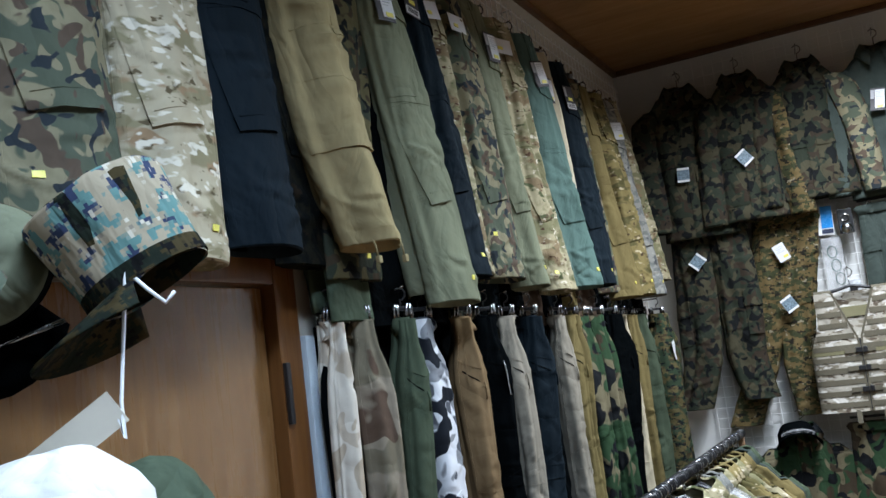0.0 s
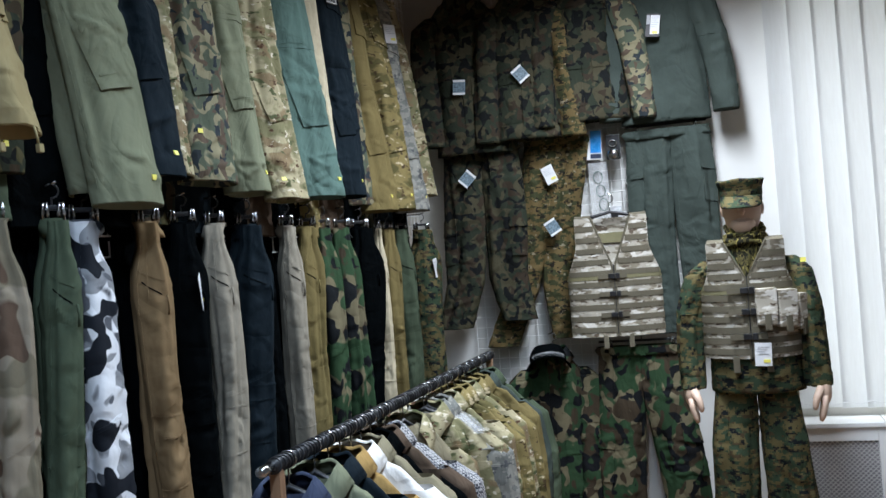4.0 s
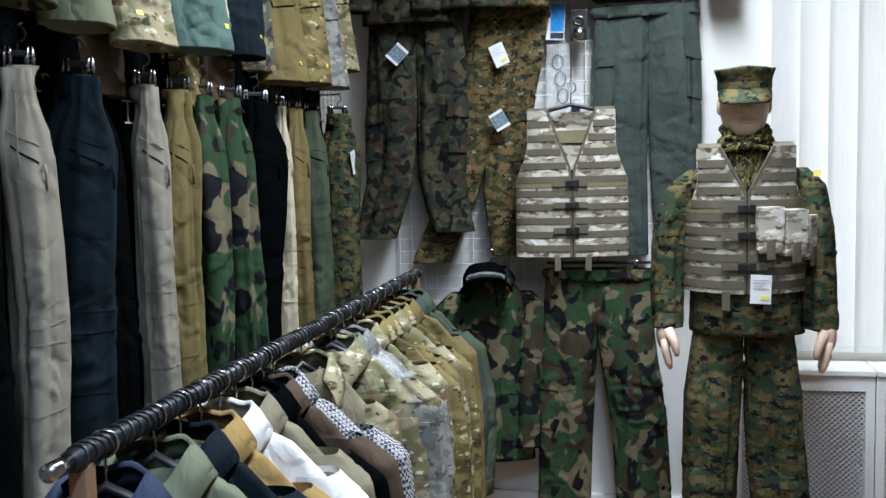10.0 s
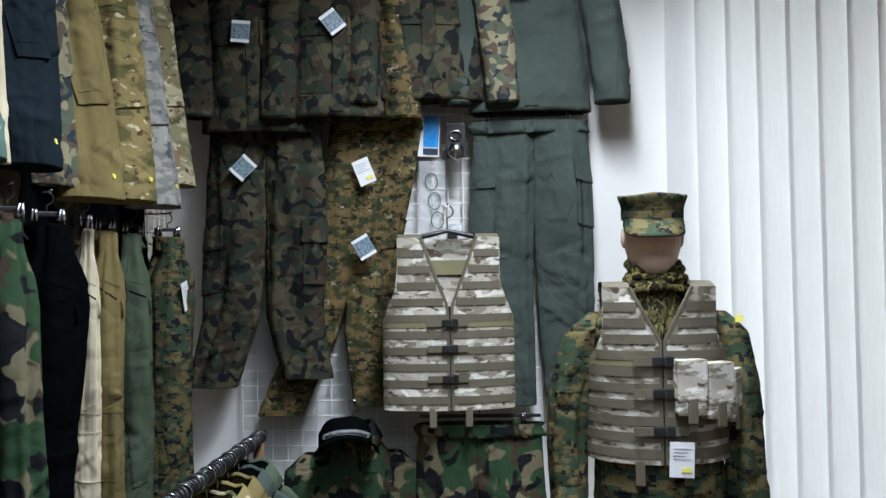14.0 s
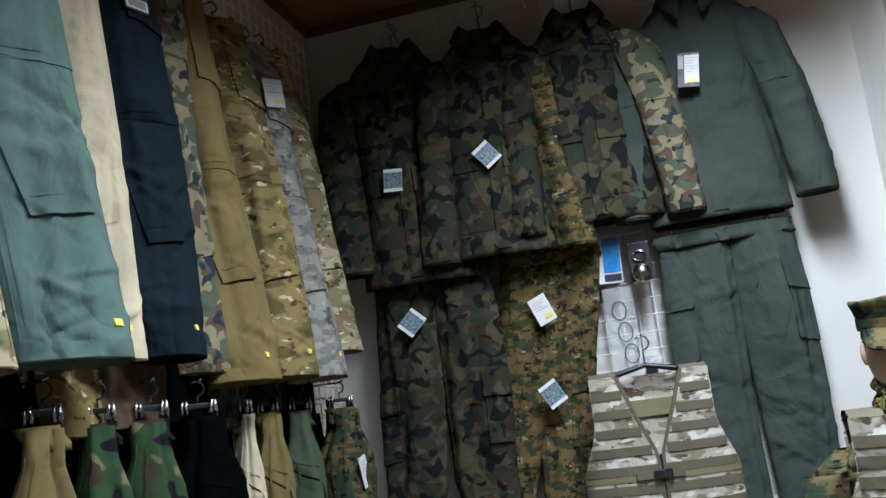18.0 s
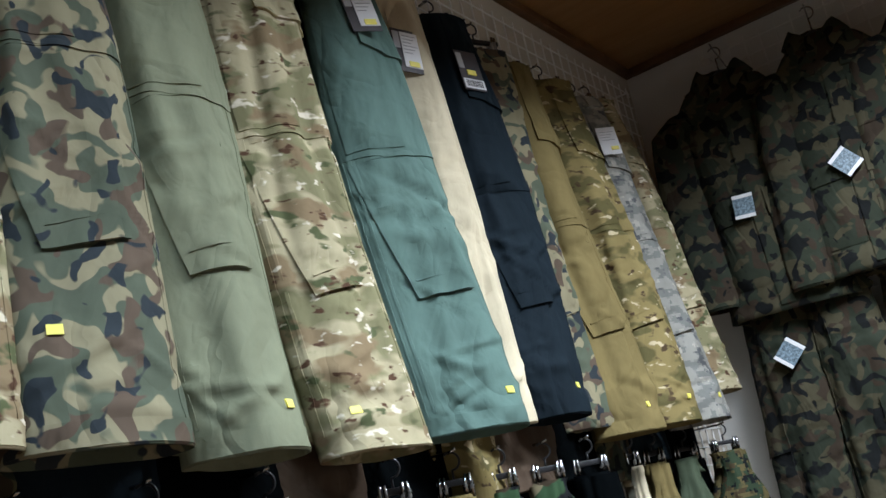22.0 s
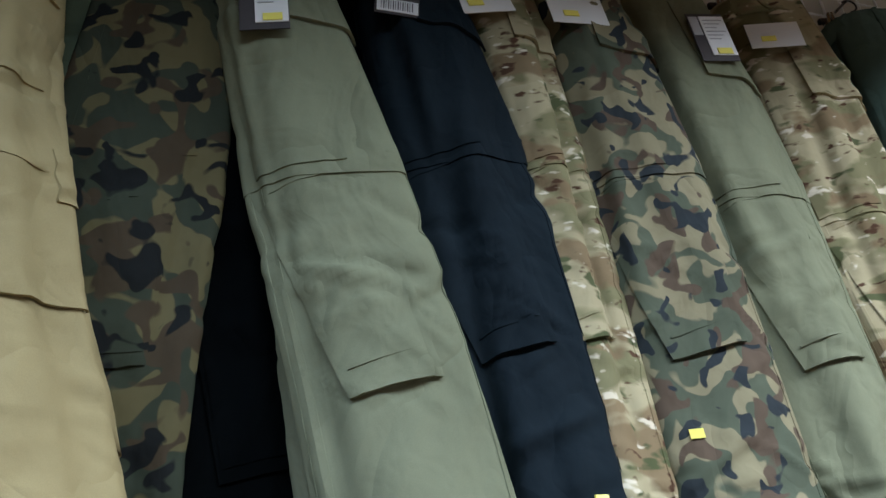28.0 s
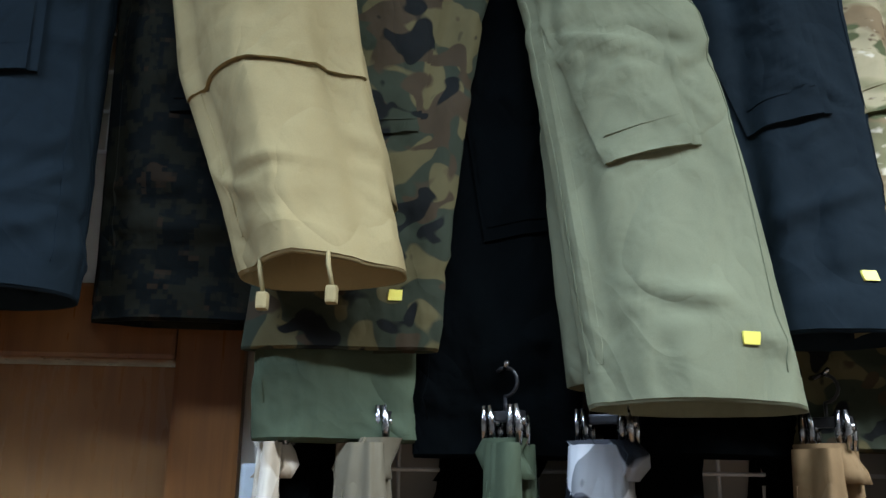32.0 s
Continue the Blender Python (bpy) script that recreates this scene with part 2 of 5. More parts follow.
# Digital cap print darkened: shade of lining and brim is in these colours.
CAPSHADE = camo("shaded_cap_digital_print", (0.040, 0.030, 0.013), [((0.012, 0.016, 0.011), 28, 0.5, 4.9), ((0.006, 0.006, 0.006), 33.6, 0.3, 9.9)], cell=0.006)
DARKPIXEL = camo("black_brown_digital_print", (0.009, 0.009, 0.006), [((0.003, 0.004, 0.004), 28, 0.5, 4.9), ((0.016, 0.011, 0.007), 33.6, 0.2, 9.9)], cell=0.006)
SCARFCLOTH = camo("yellow_black_scarf_weave", (0.290, 0.235, 0.075), [((0.020, 0.019, 0.012), 42, 0.52, 2.2), ((0.085, 0.072, 0.028), 24, 0.46, 7.1), ((0.016, 0.015, 0.010), 95, 0.34, 11.3)], stretch=(1.2, 1.2, 0.7), edge=0.03)
check = Nodes("fine_check_cloth", 0.86)
squares = check.node("ShaderNodeTexChecker", Scale=130.0, Color1=(0.42, 0.41, 0.40, 1), Color2=(0.045, 0.048, 0.062, 1))
check.link(check.coord, squares.inputs["Vector"])
check.colour(check.vary(squares.outputs["Color"], 0.15, 6.0))
PLAID = weave(check, 0.5)

STEEL = plain("chrome", (0.40, 0.40, 0.40), 0.22, 1.0)
WIRE = plain("white_coated_wire", (0.74, 0.73, 0.70), 0.4)
PLASTIC = plain("black_plastic", (0.012, 0.012, 0.013), 0.4)
CARD = plain("white_card", (0.70, 0.70, 0.70), 0.6, amount=0.05)
CARDBEIGE = plain("beige_card", (0.55, 0.50, 0.40), 0.7)
CARDDARK = plain("printed_black_card", (0.035, 0.03, 0.032), 0.5)
PRINT = plain("grey_print", (0.38, 0.38, 0.39), 0.7)
YELLOW = plain("yellow_sticker", (0.80, 0.71, 0.13), 0.5)
PHOTO = plain("printed_photo_card", (0.16, 0.22, 0.26), 0.35, amount=0.9, scale=120.0)
CYAN = plain("blue_packaging", (0.03, 0.27, 0.68), 0.3)
wrap_film = Nodes("clear_plastic_film", 0.16)
wrap_film.colour((0.86, 0.87, 0.88))
wrap_film.shader.inputs["Alpha"].default_value = 0.20
wrap_film.bump(wrap_film.noise(26.0, 3, 0.6, None, 0.8), 0.9, 0.02)
CLEARFILM = wrap_film.mat
FILM = plain("clear_bag_card", (0.50, 0.51, 0.52), 0.18, amount=0.5, scale=60.0)
SKIN = plain("mannequin_plastic", (0.62, 0.44, 0.33), 0.5, amount=0.06)
PAINT = plain("white_wall_paint", (0.70, 0.69, 0.655), 0.9, 0.0, 0.15, 0.05, 3.0)
PAINTWARM = plain("cream_wall_paint", (0.56, 0.51, 0.43), 0.9, 0.0, 0.15, 0.06, 3.0)
PAINTDULL = plain("dull_unseen_wall_paint", (0.30, 0.28, 0.25), 0.9, 0.0, 0.15, 0.06, 3.0)
WHITEMETAL = plain("white_lacquered_metal", (0.74, 0.74, 0.72), 0.4, amount=0.04)
WHITEPLASTIC = plain("white_plastic_trunking", (0.74, 0.74, 0.73), 0.45, amount=0.04)
BLUESTRIP = plain("pale_blue_plastic", (0.50, 0.57, 0.61), 0.45)
STRING = plain("white_cord", (0.75, 0.74, 0.72), 0.7)
DOORWOOD = wood("door_veneer", (0.155, 0.072, 0.023), (0.265, 0.138, 0.050), (4.0, 4.0, 0.35), 0.28, varnish=0.7)
FRAMEWOOD = wood("orange_brown_varnish", (0.105, 0.038, 0.009), (0.20, 0.085, 0.024), (5.0, 5.0, 0.35), 0.32)
CEILWOOD = wood("ceiling_plywood", (0.25, 0.125, 0.042), (0.36, 0.195, 0.075), (0.5, 3.2, 3.2), 0.4, 0.6)
TRIMWOOD = wood("dark_ceiling_trim", (0.095, 0.042, 0.015), (0.16, 0.075, 0.028), (1.0, 1.0, 1.0), 0.45)
FLOORWOOD = wood("brown_laminate", (0.16, 0.080, 0.035), (0.27, 0.145, 0.065), (3.5, 0.5, 1.0), 0.35)
POSTWOOD = wood("brown_post", (0.20, 0.110, 0.060), (0.33, 0.20, 0.115), (5, 5, 0.6), 0.4)
blind = Nodes("white_blind_fabric", 0.8)
blind.colour(blind.mix(blind.ramp(blind.noise(90.0, 3, 0.6, blind.scaled((1, 1, 0.1))), 0.3, 0.7), (0.78, 0.77, 0.74), (0.86, 0.86, 0.84)))
blind.shader.inputs["Transmission Weight"].default_value = 0.0
through_light = blind.node("ShaderNodeBsdfTranslucent", Color=(0.85, 0.86, 0.86, 1))
both = blind.node("ShaderNodeMixShader", Fac=0.45)
blind.link(blind.shader.outputs[0], both.inputs[1])
blind.link(through_light.outputs[0], both.inputs[2])
blind.link(both.outputs[0], blind.tree.nodes["Material Output"].inputs[0])
BLIND = blind.mat
glass = Nodes("window_glass", 0.03)
glass.shader.inputs["Transmission Weight"].default_value = 1.0
glass.colour((0.95, 0.97, 0.96))
GLASS = glass.mat


# ---- mesh tools ----
def mesh(name, verts, faces, mat, parent=None, label="", smooth=True):
    data = bpy.data.meshes.new(name)
    data.from_pydata([tuple(map(float, v)) for v in verts], [], faces)
    data.materials.append(mat)
    if smooth:
        data.polygons.foreach_set("use_smooth", [True] * len(data.polygons))
    ob = new(name, data)
    ob.parent = parent
    return tagged(ob, label)


def part(name, bm, mat, parent=None, label="", smooth=False):
    data = bpy.data.meshes.new(name)
    bm.to_mesh(data)
    bm.free()
    data.materials.append(mat)
    if smooth:
        data.polygons.foreach_set("use_smooth", [True] * len(data.polygons))
    ob = new(name, data)
    ob.parent = parent
    return tagged(ob, label)


def thing(name, m, label, category, group="", kind=""):
    ob = new(name)
    ob.empty_display_size = 0.05
    ob.matrix_world = m
    return tagged(ob, label, category, group, kind)


def box(bm, lo, hi, bevel=0.0):
    m = Matrix.LocRotScale([(a + b) / 2 for a, b in zip(lo, hi)], None, [b - a for a, b in zip(lo, hi)])
    made = bmesh.ops.create_cube(bm, size=1.0, matrix=m)
    if bevel:
        edges = list({e for v in made["verts"] for e in v.link_edges})
        bmesh.ops.bevel(bm, geom=edges, offset=bevel, segments=2, affect="EDGES", profile=0.7)
    return bm


def boxes(*items, bevel=0.0):
    bm = bmesh.new()
    for lo, hi in items:
        box(bm, lo, hi, bevel)
    return bm


def pipe(points, radius, sides=8, closed=False):
    """Verts and faces of a round bar along points; radius may be a list."""
    pts = [Vector(p) for p in points]
    n = len(pts)
    radii = radius if isinstance(radius, (list, tuple)) else [radius] * n
    verts, faces, up = [], [], Vector((0.31, 0.17, 0.93)).normalized()
    for i, p in enumerate(pts):
        a = pts[(i - 1) % n] if closed or i > 0 else p
        b = pts[(i + 1) % n] if closed or i < n - 1 else p
        d = (b - a).normalized()
        side = d.cross(up)
        side = side.normalized() if side.length > 1e-4 else d.orthogonal().normalized()
        up = side.cross(d).normalized()
        for k in range(sides):
            w = 2 * math.pi * k / sides
            verts.append(p + radii[i] * (math.cos(w) * side + math.sin(w) * up))
    for i in range(n if closed else n - 1):
        j = (i + 1) % n
        for k in range(sides):
            l = (k + 1) % sides
            faces.append((i * sides + k, i * sides + l, j * sides + l, j * sides + k))
    if not closed:
        faces += [tuple(range(sides))[::-1], tuple((n - 1) * sides + k for k in range(sides))]
    return verts, faces


def bar(name, points, radius, mat, parent=None, sides=8, closed=False, label=""):
    v, f = pipe(points, radius, sides, closed)
    return mesh(name, v, f, mat, parent, label)


def arc(cx, cz, r, a0, a1, n=12, y=0.0):
    return [(cx + r * math.cos(radians(a0 + (a1 - a0) * i / n)), y, cz + r * math.sin(radians(a0 + (a1 - a0) * i / n))) for i in range(n + 1)]


def interp(v, values):
    return np.interp(v, np.linspace(0, 1, len(values)), values)


def tube_surface(cx, cy, cz, wide, deep, seed, folds=0.011, pucker=0.008, square=0.95, crease=0.0):
    """A cloth tube as a function of u (round it, 0.25 is the front) and v (along it, 0 to 1). Each argument is a list along v.
    Long drapes run down it, short slanting creases gather at the knee and the hem."""
    rng = np.random.RandomState(seed)
    ph = rng.uniform(0, 6.28, 8)
    k = rng.uniform(0.7, 1.4, 8)
    drapes = [(rng.uniform(0, 1), rng.uniform(-0.16, 0.16), rng.uniform(0.018, 0.05), rng.choice([-1.2, 1.0, 0.8]) * folds, rng.uniform(0, 0.5), rng.uniform(0.25, 0.6)) for _ in range(11)]
    creases = [(rng.uniform(0, 1), rng.choice([0.18, 0.45, 0.55, 0.62, 0.9, 0.96]) + rng.uniform(-0.06, 0.06), rng.uniform(-0.35, 0.35), rng.uniform(0.04, 0.15),
                rng.uniform(0.006, 0.018), rng.choice([-1.0, 1.0]) * pucker * rng.uniform(0.4, 1.1)) for _ in range(40)]
    pulls = [(rng.uniform(0.06, 0.44), rng.choice([0.14, 0.40, 0.58, 0.66, 0.74, 0.88]) + rng.uniform(-0.05, 0.05), rng.uniform(-0.55, 0.55), rng.uniform(0.05, 0.12),
              rng.uniform(0.007, 0.014), pucker * rng.uniform(0.5, 1.0)) for _ in range(14)]

    def surface(u, v, off=0.0):
        u, v = np.asarray(u, float), np.asarray(v, float)
        a = 2 * np.pi * u
        c, s = np.cos(a), -np.sin(a)
        x = np.sign(c) * np.abs(c) ** square
        y = np.sign(s) * np.abs(s) ** square
        r = 0.5 * folds * (np.sin(2 * a + 3.0 * k[0] * v + ph[0]) + 0.6 * np.sin(3 * a - 4 * k[1] * v + ph[1])) + off
        for u0, slope, wide_u, amp, v0, span in drapes:
            d = (u - u0 - slope * v + 0.5) % 1 - 0.5
            r = r + amp * np.exp(-(d / wide_u) ** 2) * np.exp(-((v - v0 - span * 0.5) / span) ** 2)
        for u0, v0, slope, wide_u, high, amp in creases:
            d = (u - u0 + 0.5) % 1 - 0.5
            r = r + amp * np.exp(-(d / wide_u) ** 2) * np.exp(-((v - v0 - slope * d) / high) ** 2)
        for u0, v0, slope, wide_u, high, amp in pulls:
            d = (u - u0 + 0.5) % 1 - 0.5
            q = (v - v0 - slope * d) / high
            r = r + 0.6 * amp * np.exp(-(d / wide_u) ** 2) * (np.exp(-np.where(q > 0, q * 2.6, q) ** 2) - 0.6 * np.exp(-((q - 1.0) * 1.6) ** 2))
        r = r * (0.35 + 0.65 * np.abs(s) ** 0.8)
        if crease:
            d = np.abs((u - 0.245 - 0.02 * v + 0.5) % 1 - 0.5)
            r = r + crease * np.clip(1 - d / 0.11, 0, 1) * np.clip((v - 0.12) / 0.3, 0, 1)
        drift = 0.009 * np.sin(4.2 * k[7] * v + ph[7])
        return np.stack([interp(v, cx) + drift + (interp(v, wide) + r) * x, interp(v, cy) + (interp(v, deep) + r) * y,
                         interp(v, cz) + 0 * u], -1)
    return surface


def tube(name, surface, mat, parent, nu=44, nv=56, v0=0.0, v1=1.0, lip=0.006, label="", cap=False):
    vs = list(np.linspace(v0, v1, nv))
    rings = [surface(np.arange(nu) / nu, np.full(nu, v)) for v in vs]
    if lip:
        rings.append(surface(np.arange(nu) / nu, np.full(nu, v1), -lip))
        rings.append(surface(np.arange(nu) / nu, np.full(nu, v1 - 0.06), -lip * 1.6))
    faces = [(i * nu + k, (i + 1) * nu + k, (i + 1) * nu + (k + 1) % nu, i * nu + (k + 1) % nu) for i in range(len(rings) - 1) for k in range(nu)]
    if cap:
        faces.append(tuple(range(nu)))
    return mesh(name, np.concatenate(rings), faces, mat, parent, label)


def patch(name, surface, box4, mat, parent, off=0.002, thick=0.0015, nu=9, nv=10, label="", skew=0.0, loose=0.0, taper=0.0):
    """A sewn-on piece that follows a surface: box4 is u0, u1, v0, v1. loose: how far its lower edge stands off."""
    u0, u1, v0, v1 = box4
    uu, vv = np.meshgrid(np.linspace(u0, u1, nu), np.linspace(v0, v1, nv))
    out = loose * ((vv - v0) / (v1 - v0)) ** 2 * (0.8 + 0.2 * np.sin(4 * (uu - u0) / (u1 - u0) + 40 * u0 + 13 * v0))
    uu = u0 + (uu - u0) * (1 - taper * (vv - v0) / (v1 - v0))
    vv = vv + skew * (uu - u0) / (u1 - u0)
    top = surface(uu, vv, off + thick + out).reshape(-1, 3)
    low = surface(uu, vv, off - 0.003 + out * 0.8).reshape(-1, 3)
    faces = [(i * nu + k, (i + 1) * nu + k, (i + 1) * nu + k + 1, i * nu + k + 1) for i in range(nv - 1) for k in range(nu - 1)]
    flat = len(faces)
    rim = [k for k in range(nu)] + [i * nu + nu - 1 for i in range(1, nv)] + [(nv - 1) * nu + k for k in range(nu - 2, -1, -1)] + [i * nu for i in range(nv - 2, 0, -1)]
    n, r = len(top), len(rim)
    faces += [(n + i, n + (i + 1) % r, n + r + (i + 1) % r, n + r + i) for i in range(r)]
    ob = mesh(name, np.concatenate([top, top[rim], low[rim]]), faces, mat, parent, label)
    return ob


def card(name, parent, m, w, h, mat, label=""):
    ob = part(name, boxes(((-w / 2, -0.0008, -h), (w / 2, 0.0008, 0)), bevel=0.0003), mat, parent, label)
    ob.matrix_basis = m
    return ob


def price_tag(parent, m, kind=0):
    """A hanging tag. 0: black card with a white label, 1: white card, 2: small photo card, 3: blank white card turned sideways, 4: black card with a white foot."""
    if kind == 2:
        t = card("price_tag", parent, m, 0.062, 0.075, PHOTO, "small printed photo tag")
        for z in (-0.012, -0.077):
            part("tag_border", boxes(((-0.031, -0.0022, z), (0.031, -0.0012, z + 0.011))), CARD, t)
        return t
    if kind == 3:
        t = card("price_tag", parent, m @ pose(0, 0, 0, 0, 84, 0), 0.060, 0.098, CARD, "plain white back of a turned price tag")
        part("price_sticker", boxes(((0.004, -0.003, -0.076), (0.016, -0.0016, -0.050))), YELLOW, t)
        return t
    if kind == 1:
        t = card("price_tag", parent, m, 0.060, 0.092, CARD, "white price tag with a yellow sticker")
        part("tag_text", boxes(*[((-0.022, -0.0022, -0.0175 - 0.009 * i), (0.022 - 0.008 * (i % 3), -0.0012, -0.016 - 0.009 * i)) for i in range(4)]), PRINT, t)["kind"] = "stuff"
        part("price_sticker", boxes(((0.0, -0.003, -0.078), (0.024, -0.0016, -0.066))), YELLOW, t)
        return t
    t = card("price_tag", parent, m, 0.066, 0.112, CARDDARK, "black hang tag with a white price label")
    lo, hi = ((-0.012, -0.100), (0.032, -0.008)) if kind == 0 else ((-0.030, -0.108), (0.031, -0.082))
    part("price_label", boxes(((lo[0], -0.0026, lo[1]), (hi[0], -0.0012, hi[1]))), CARD, t, "white printed label")
    if kind == 0:
        part("tag_text", boxes(*[((-0.008, -0.0036, -0.0185 - 0.009 * i), (0.027 - 0.007 * (i % 3), -0.0028, -0.017 - 0.009 * i)) for i in range(6)]), PRINT, t)["kind"] = "stuff"
        part("price_sticker", boxes(((-0.002, -0.0042, -0.098), (0.024, -0.0028, -0.085))), YELLOW, t)
    else:
        part("barcode", boxes(*[((-0.024 + 0.0035 * i, -0.0036, -0.104), (-0.0232 + 0.0035 * i + 0.0008 * (i % 2), -0.0028, -0.086)) for i in range(14)]), CARDDARK, t)["kind"] = "stuff"
        part("price_sticker", boxes(((-0.012, -0.0034, -0.070), (0.014, -0.0012, -0.056))), YELLOW, t)
    part("tag_picture", boxes(((-0.031, -0.0020, -0.052), (-0.015, -0.0012, -0.008))), PRINT, t, "grey printed picture")
    return t


# ---- garments ----
def clip_hanger(m, width=0.3, mat=None, peg=None):
    """A trouser hanger: hook, bar, two sprung clips. Origin at the clips' jaws."""
    h = thing("clip_hanger", m, "black clip hanger with chrome clips on the wire grid", "hanger", "trouser hangers")
    w = width / 2
    part("bar", boxes(((-w, -0.005, 0.012), (w, 0.005, 0.024)), bevel=0.003), mat or PLASTIC, h)
    bar("hook", [(0, 0, 0.02), (0, 0, 0.04)] + arc(0, 0.056, 0.016, -90, 130, 10), 0.0022, PLASTIC, h, 6)
    if peg:
        bar("peg", [(-peg[0] * 0.15, -peg[1] * 0.15, 0.076), (0, 0, 0.0715), (peg[0], peg[1], 0.0715)], 0.003, STEEL, h, 6)
    for s in (-0.72, 0.72):
        v, f = [], []
        for dx, dy, top in ((-0.005, -0.008, 0.030), (0.005, -0.008, 0.030), (-0.005, 0.008, 0.022), (0.005, 0.008, 0.022)):
            pv, pf = pipe([(s * w + dx, dy, -0.014), (s * w + dx * 1.1, dy, 0.008), (s * w + dx * 0.7, dy * 1.5, top)], [0.0036, 0.0045, 0.0030], 8)
            f += [tuple(q + len(v) for q in face) for face in pf]
            v += pv
        c = mesh("clip", v, f, STEEL, h)
        bar("spring", [(s * w - 0.010, 0, 0.012), (s * w + 0.010, 0, 0.012)], 0.005, STEEL, c, 8)
    return h


def trousers(m, mat, label, length=1.02, fold=True, widths=(0.095, 0.115, 0.122, 0.118, 0.118), deep=0.035, spread=(0.0, 0.0, 0.0, 0.0),
             shift=0.0, seed=1, pocket=True, dot=True, tag=None, hanger=True, group="trousers on the wall", second=0.97, name="trousers", peg=None, cords=False, pressed=0.0, tag_turn=0, tag_yaw=0,
             rumple=1.0, zips=False, dot_u=0.165, dot_v=0.938, panel=False, tag_x=0.02, tag_z=-0.145, fine=False, pocket_v=None):
    """Hanging trousers, waist at the origin, front towards -y. fold: one leg behind the other."""
    t = thing(name, m, label, "trousers", group)
    z = [0, -0.25 * length, -0.5 * length, -0.75 * length, -length]
    d = [deep * (0.8 if fine or not fold else 0.4), deep * 1.15, deep, deep * 0.95, deep * 1.05]
    legs = []
    if fold:
        lean = [0, 0, shift * 0.05, shift * 0.32, shift] if panel else [0, shift * 0.2, shift * 0.45, shift * 0.75, shift]
        front = tube_surface(lean, [-0.018, -0.020, -0.022, -0.022, -0.022], z, list(widths), d, seed, 0.011 * rumple, 0.009 * rumple, crease=pressed)
        back = tube_surface([v * 0.92 - 0.006 for v in lean], [0.018, 0.02, 0.022, 0.022, 0.022], [v * second for v in z], [w * 0.97 for w in widths], d, seed + 50)
        legs = [front, back]
        top_w, top_d = widths[0] + 0.004, deep * 0.8 + 0.02 if fine else deep * 0.45 + 0.006
    else:
        for s in (-1, 1):
            cx = [s * v for v in (widths[0] * 0.92, widths[1] * 0.96 + spread[0], widths[2] + spread[1], widths[3] + spread[2], widths[4] + spread[3])]
            legs.append(tube_surface([c + shift * i / 4 for i, c in enumerate(cx)], [0, 0, 0, 0, 0], z if s < 0 else [v * second for v in z], list(widths), d, seed + s))
        top_w, top_d = widths[0] * 1.95, deep + 0.006
    for i, s in enumerate(legs):
        tube("leg", s, mat, t, (76 if fine else 56) if i == 0 or not fold else 36, (170 if fine else 110) if i == 0 or not fold else 40)
    band = tube_surface([0, 0], [0, 0], [0.006, -0.038], [top_w + 0.002, top_w + 0.004], [top_d, top_d], seed + 9, 0.001, 0.0)
    tube("waistband", band, mat, t, 44, 4, lip=0.004)
    for u in () if zips else (0.14, 0.25, 0.36):
        patch("belt_loop", band, (u - 0.008, u + 0.008, -0.02, 1.15), mat, t, 0.002, 0.002, 2, 4)
    front = legs[0]
    for i, s in enumerate(legs[:1] if fold else legs):
        patch("hem_band", s, (0.01, 0.49, 0.968, 0.997), mat, t, 0.0008, 0.0012, 20, 3)
        patch("side_seam", s, (0.400, 0.412, 0.04, 0.96), mat, t, 0.0004, 0.001, 2, 40)
        patch("hip_seam", s, (0.12, 0.38, 0.455, 0.460), mat, t, 0.0004, 0.001, 12, 2, skew=0.04)
        if fine and not panel:
            patch("hip_panel", s, (0.02, 0.47, 0.03, 0.470), mat, t, 0.0003, 0.0010, 30, 26, skew=0.022, loose=0.0018)
            patch("pocket_edge", s, (0.215, 0.455, 0.030, 0.462), mat, t, 0.0010, 0.0020, 16, 24, loose=0.0026, taper=0.20, skew=0.02)
            patch("waist_flap", s, (0.05, 0.27, 0.015, 0.262), mat, t, 0.0030, 0.0018, 20, 14, skew=-0.016, loose=0.006)
            patch("inner_seam", s, (0.436, 0.442, 0.44, 0.968), mat, t, 0.0004, 0.0014, 2, 50)
            patch("outer_seam", s, (0.085, 0.091, 0.44, 0.968), mat, t, 0.0004, 0.0014, 2, 50)
        else:
            patch("slit_pocket", s, (0.30, 0.315, 0.05, 0.19), mat, t, 0.001, 0.0015, 2, 8, skew=0.01, loose=0.003)
        if pocket:
            tilt, jog = 0.022 * math.sin(seed * 1.7 + i), (0.010 * math.cos(seed * 2.9) + 0.010 if fold else 0.025 * math.cos(seed * 2.9) - 0.17)
            if panel:
                p = patch("knee_panel", s, (0.03, 0.47, 0.50, 0.766), mat, t, 0.0004, 0.0010, 34, 24, skew=0.022, loose=0.0058)
                patch("waist_flap", s, (0.05, 0.235, 0.015, 0.345), mat, t, 0.0004, 0.0014, 16, 14, skew=-0.012, loose=0.004)
                patch("panel_stitching", s, (0.06, 0.44, 0.60, 0.602), mat, p, 0.0026, 0.0008, 24, 2, skew=0.02)
                patch("thigh_pocket", s, (0.10, 0.205, 0.40, 0.490), mat, t, 0.0004, 0.0014, 10, 10, loose=0.0012)
                patch("side_vent", s, (0.04, 0.090, 0.57, 0.64), mat, t, 0.0026, 0.0020, 5, 14, loose=0.005)
            else:
                u0, u1 = (0.190, 0.400) if fold and fine else (0.165, 0.375) if fold else ((0.30, 0.46) if i == 0 else (0.04, 0.20))
                tilt = abs(tilt) + 0.016 if fold else tilt
                thin = 0.42 if fold else 0.0
                if pocket_v is not None:
                    jog = pocket_v - 0.45
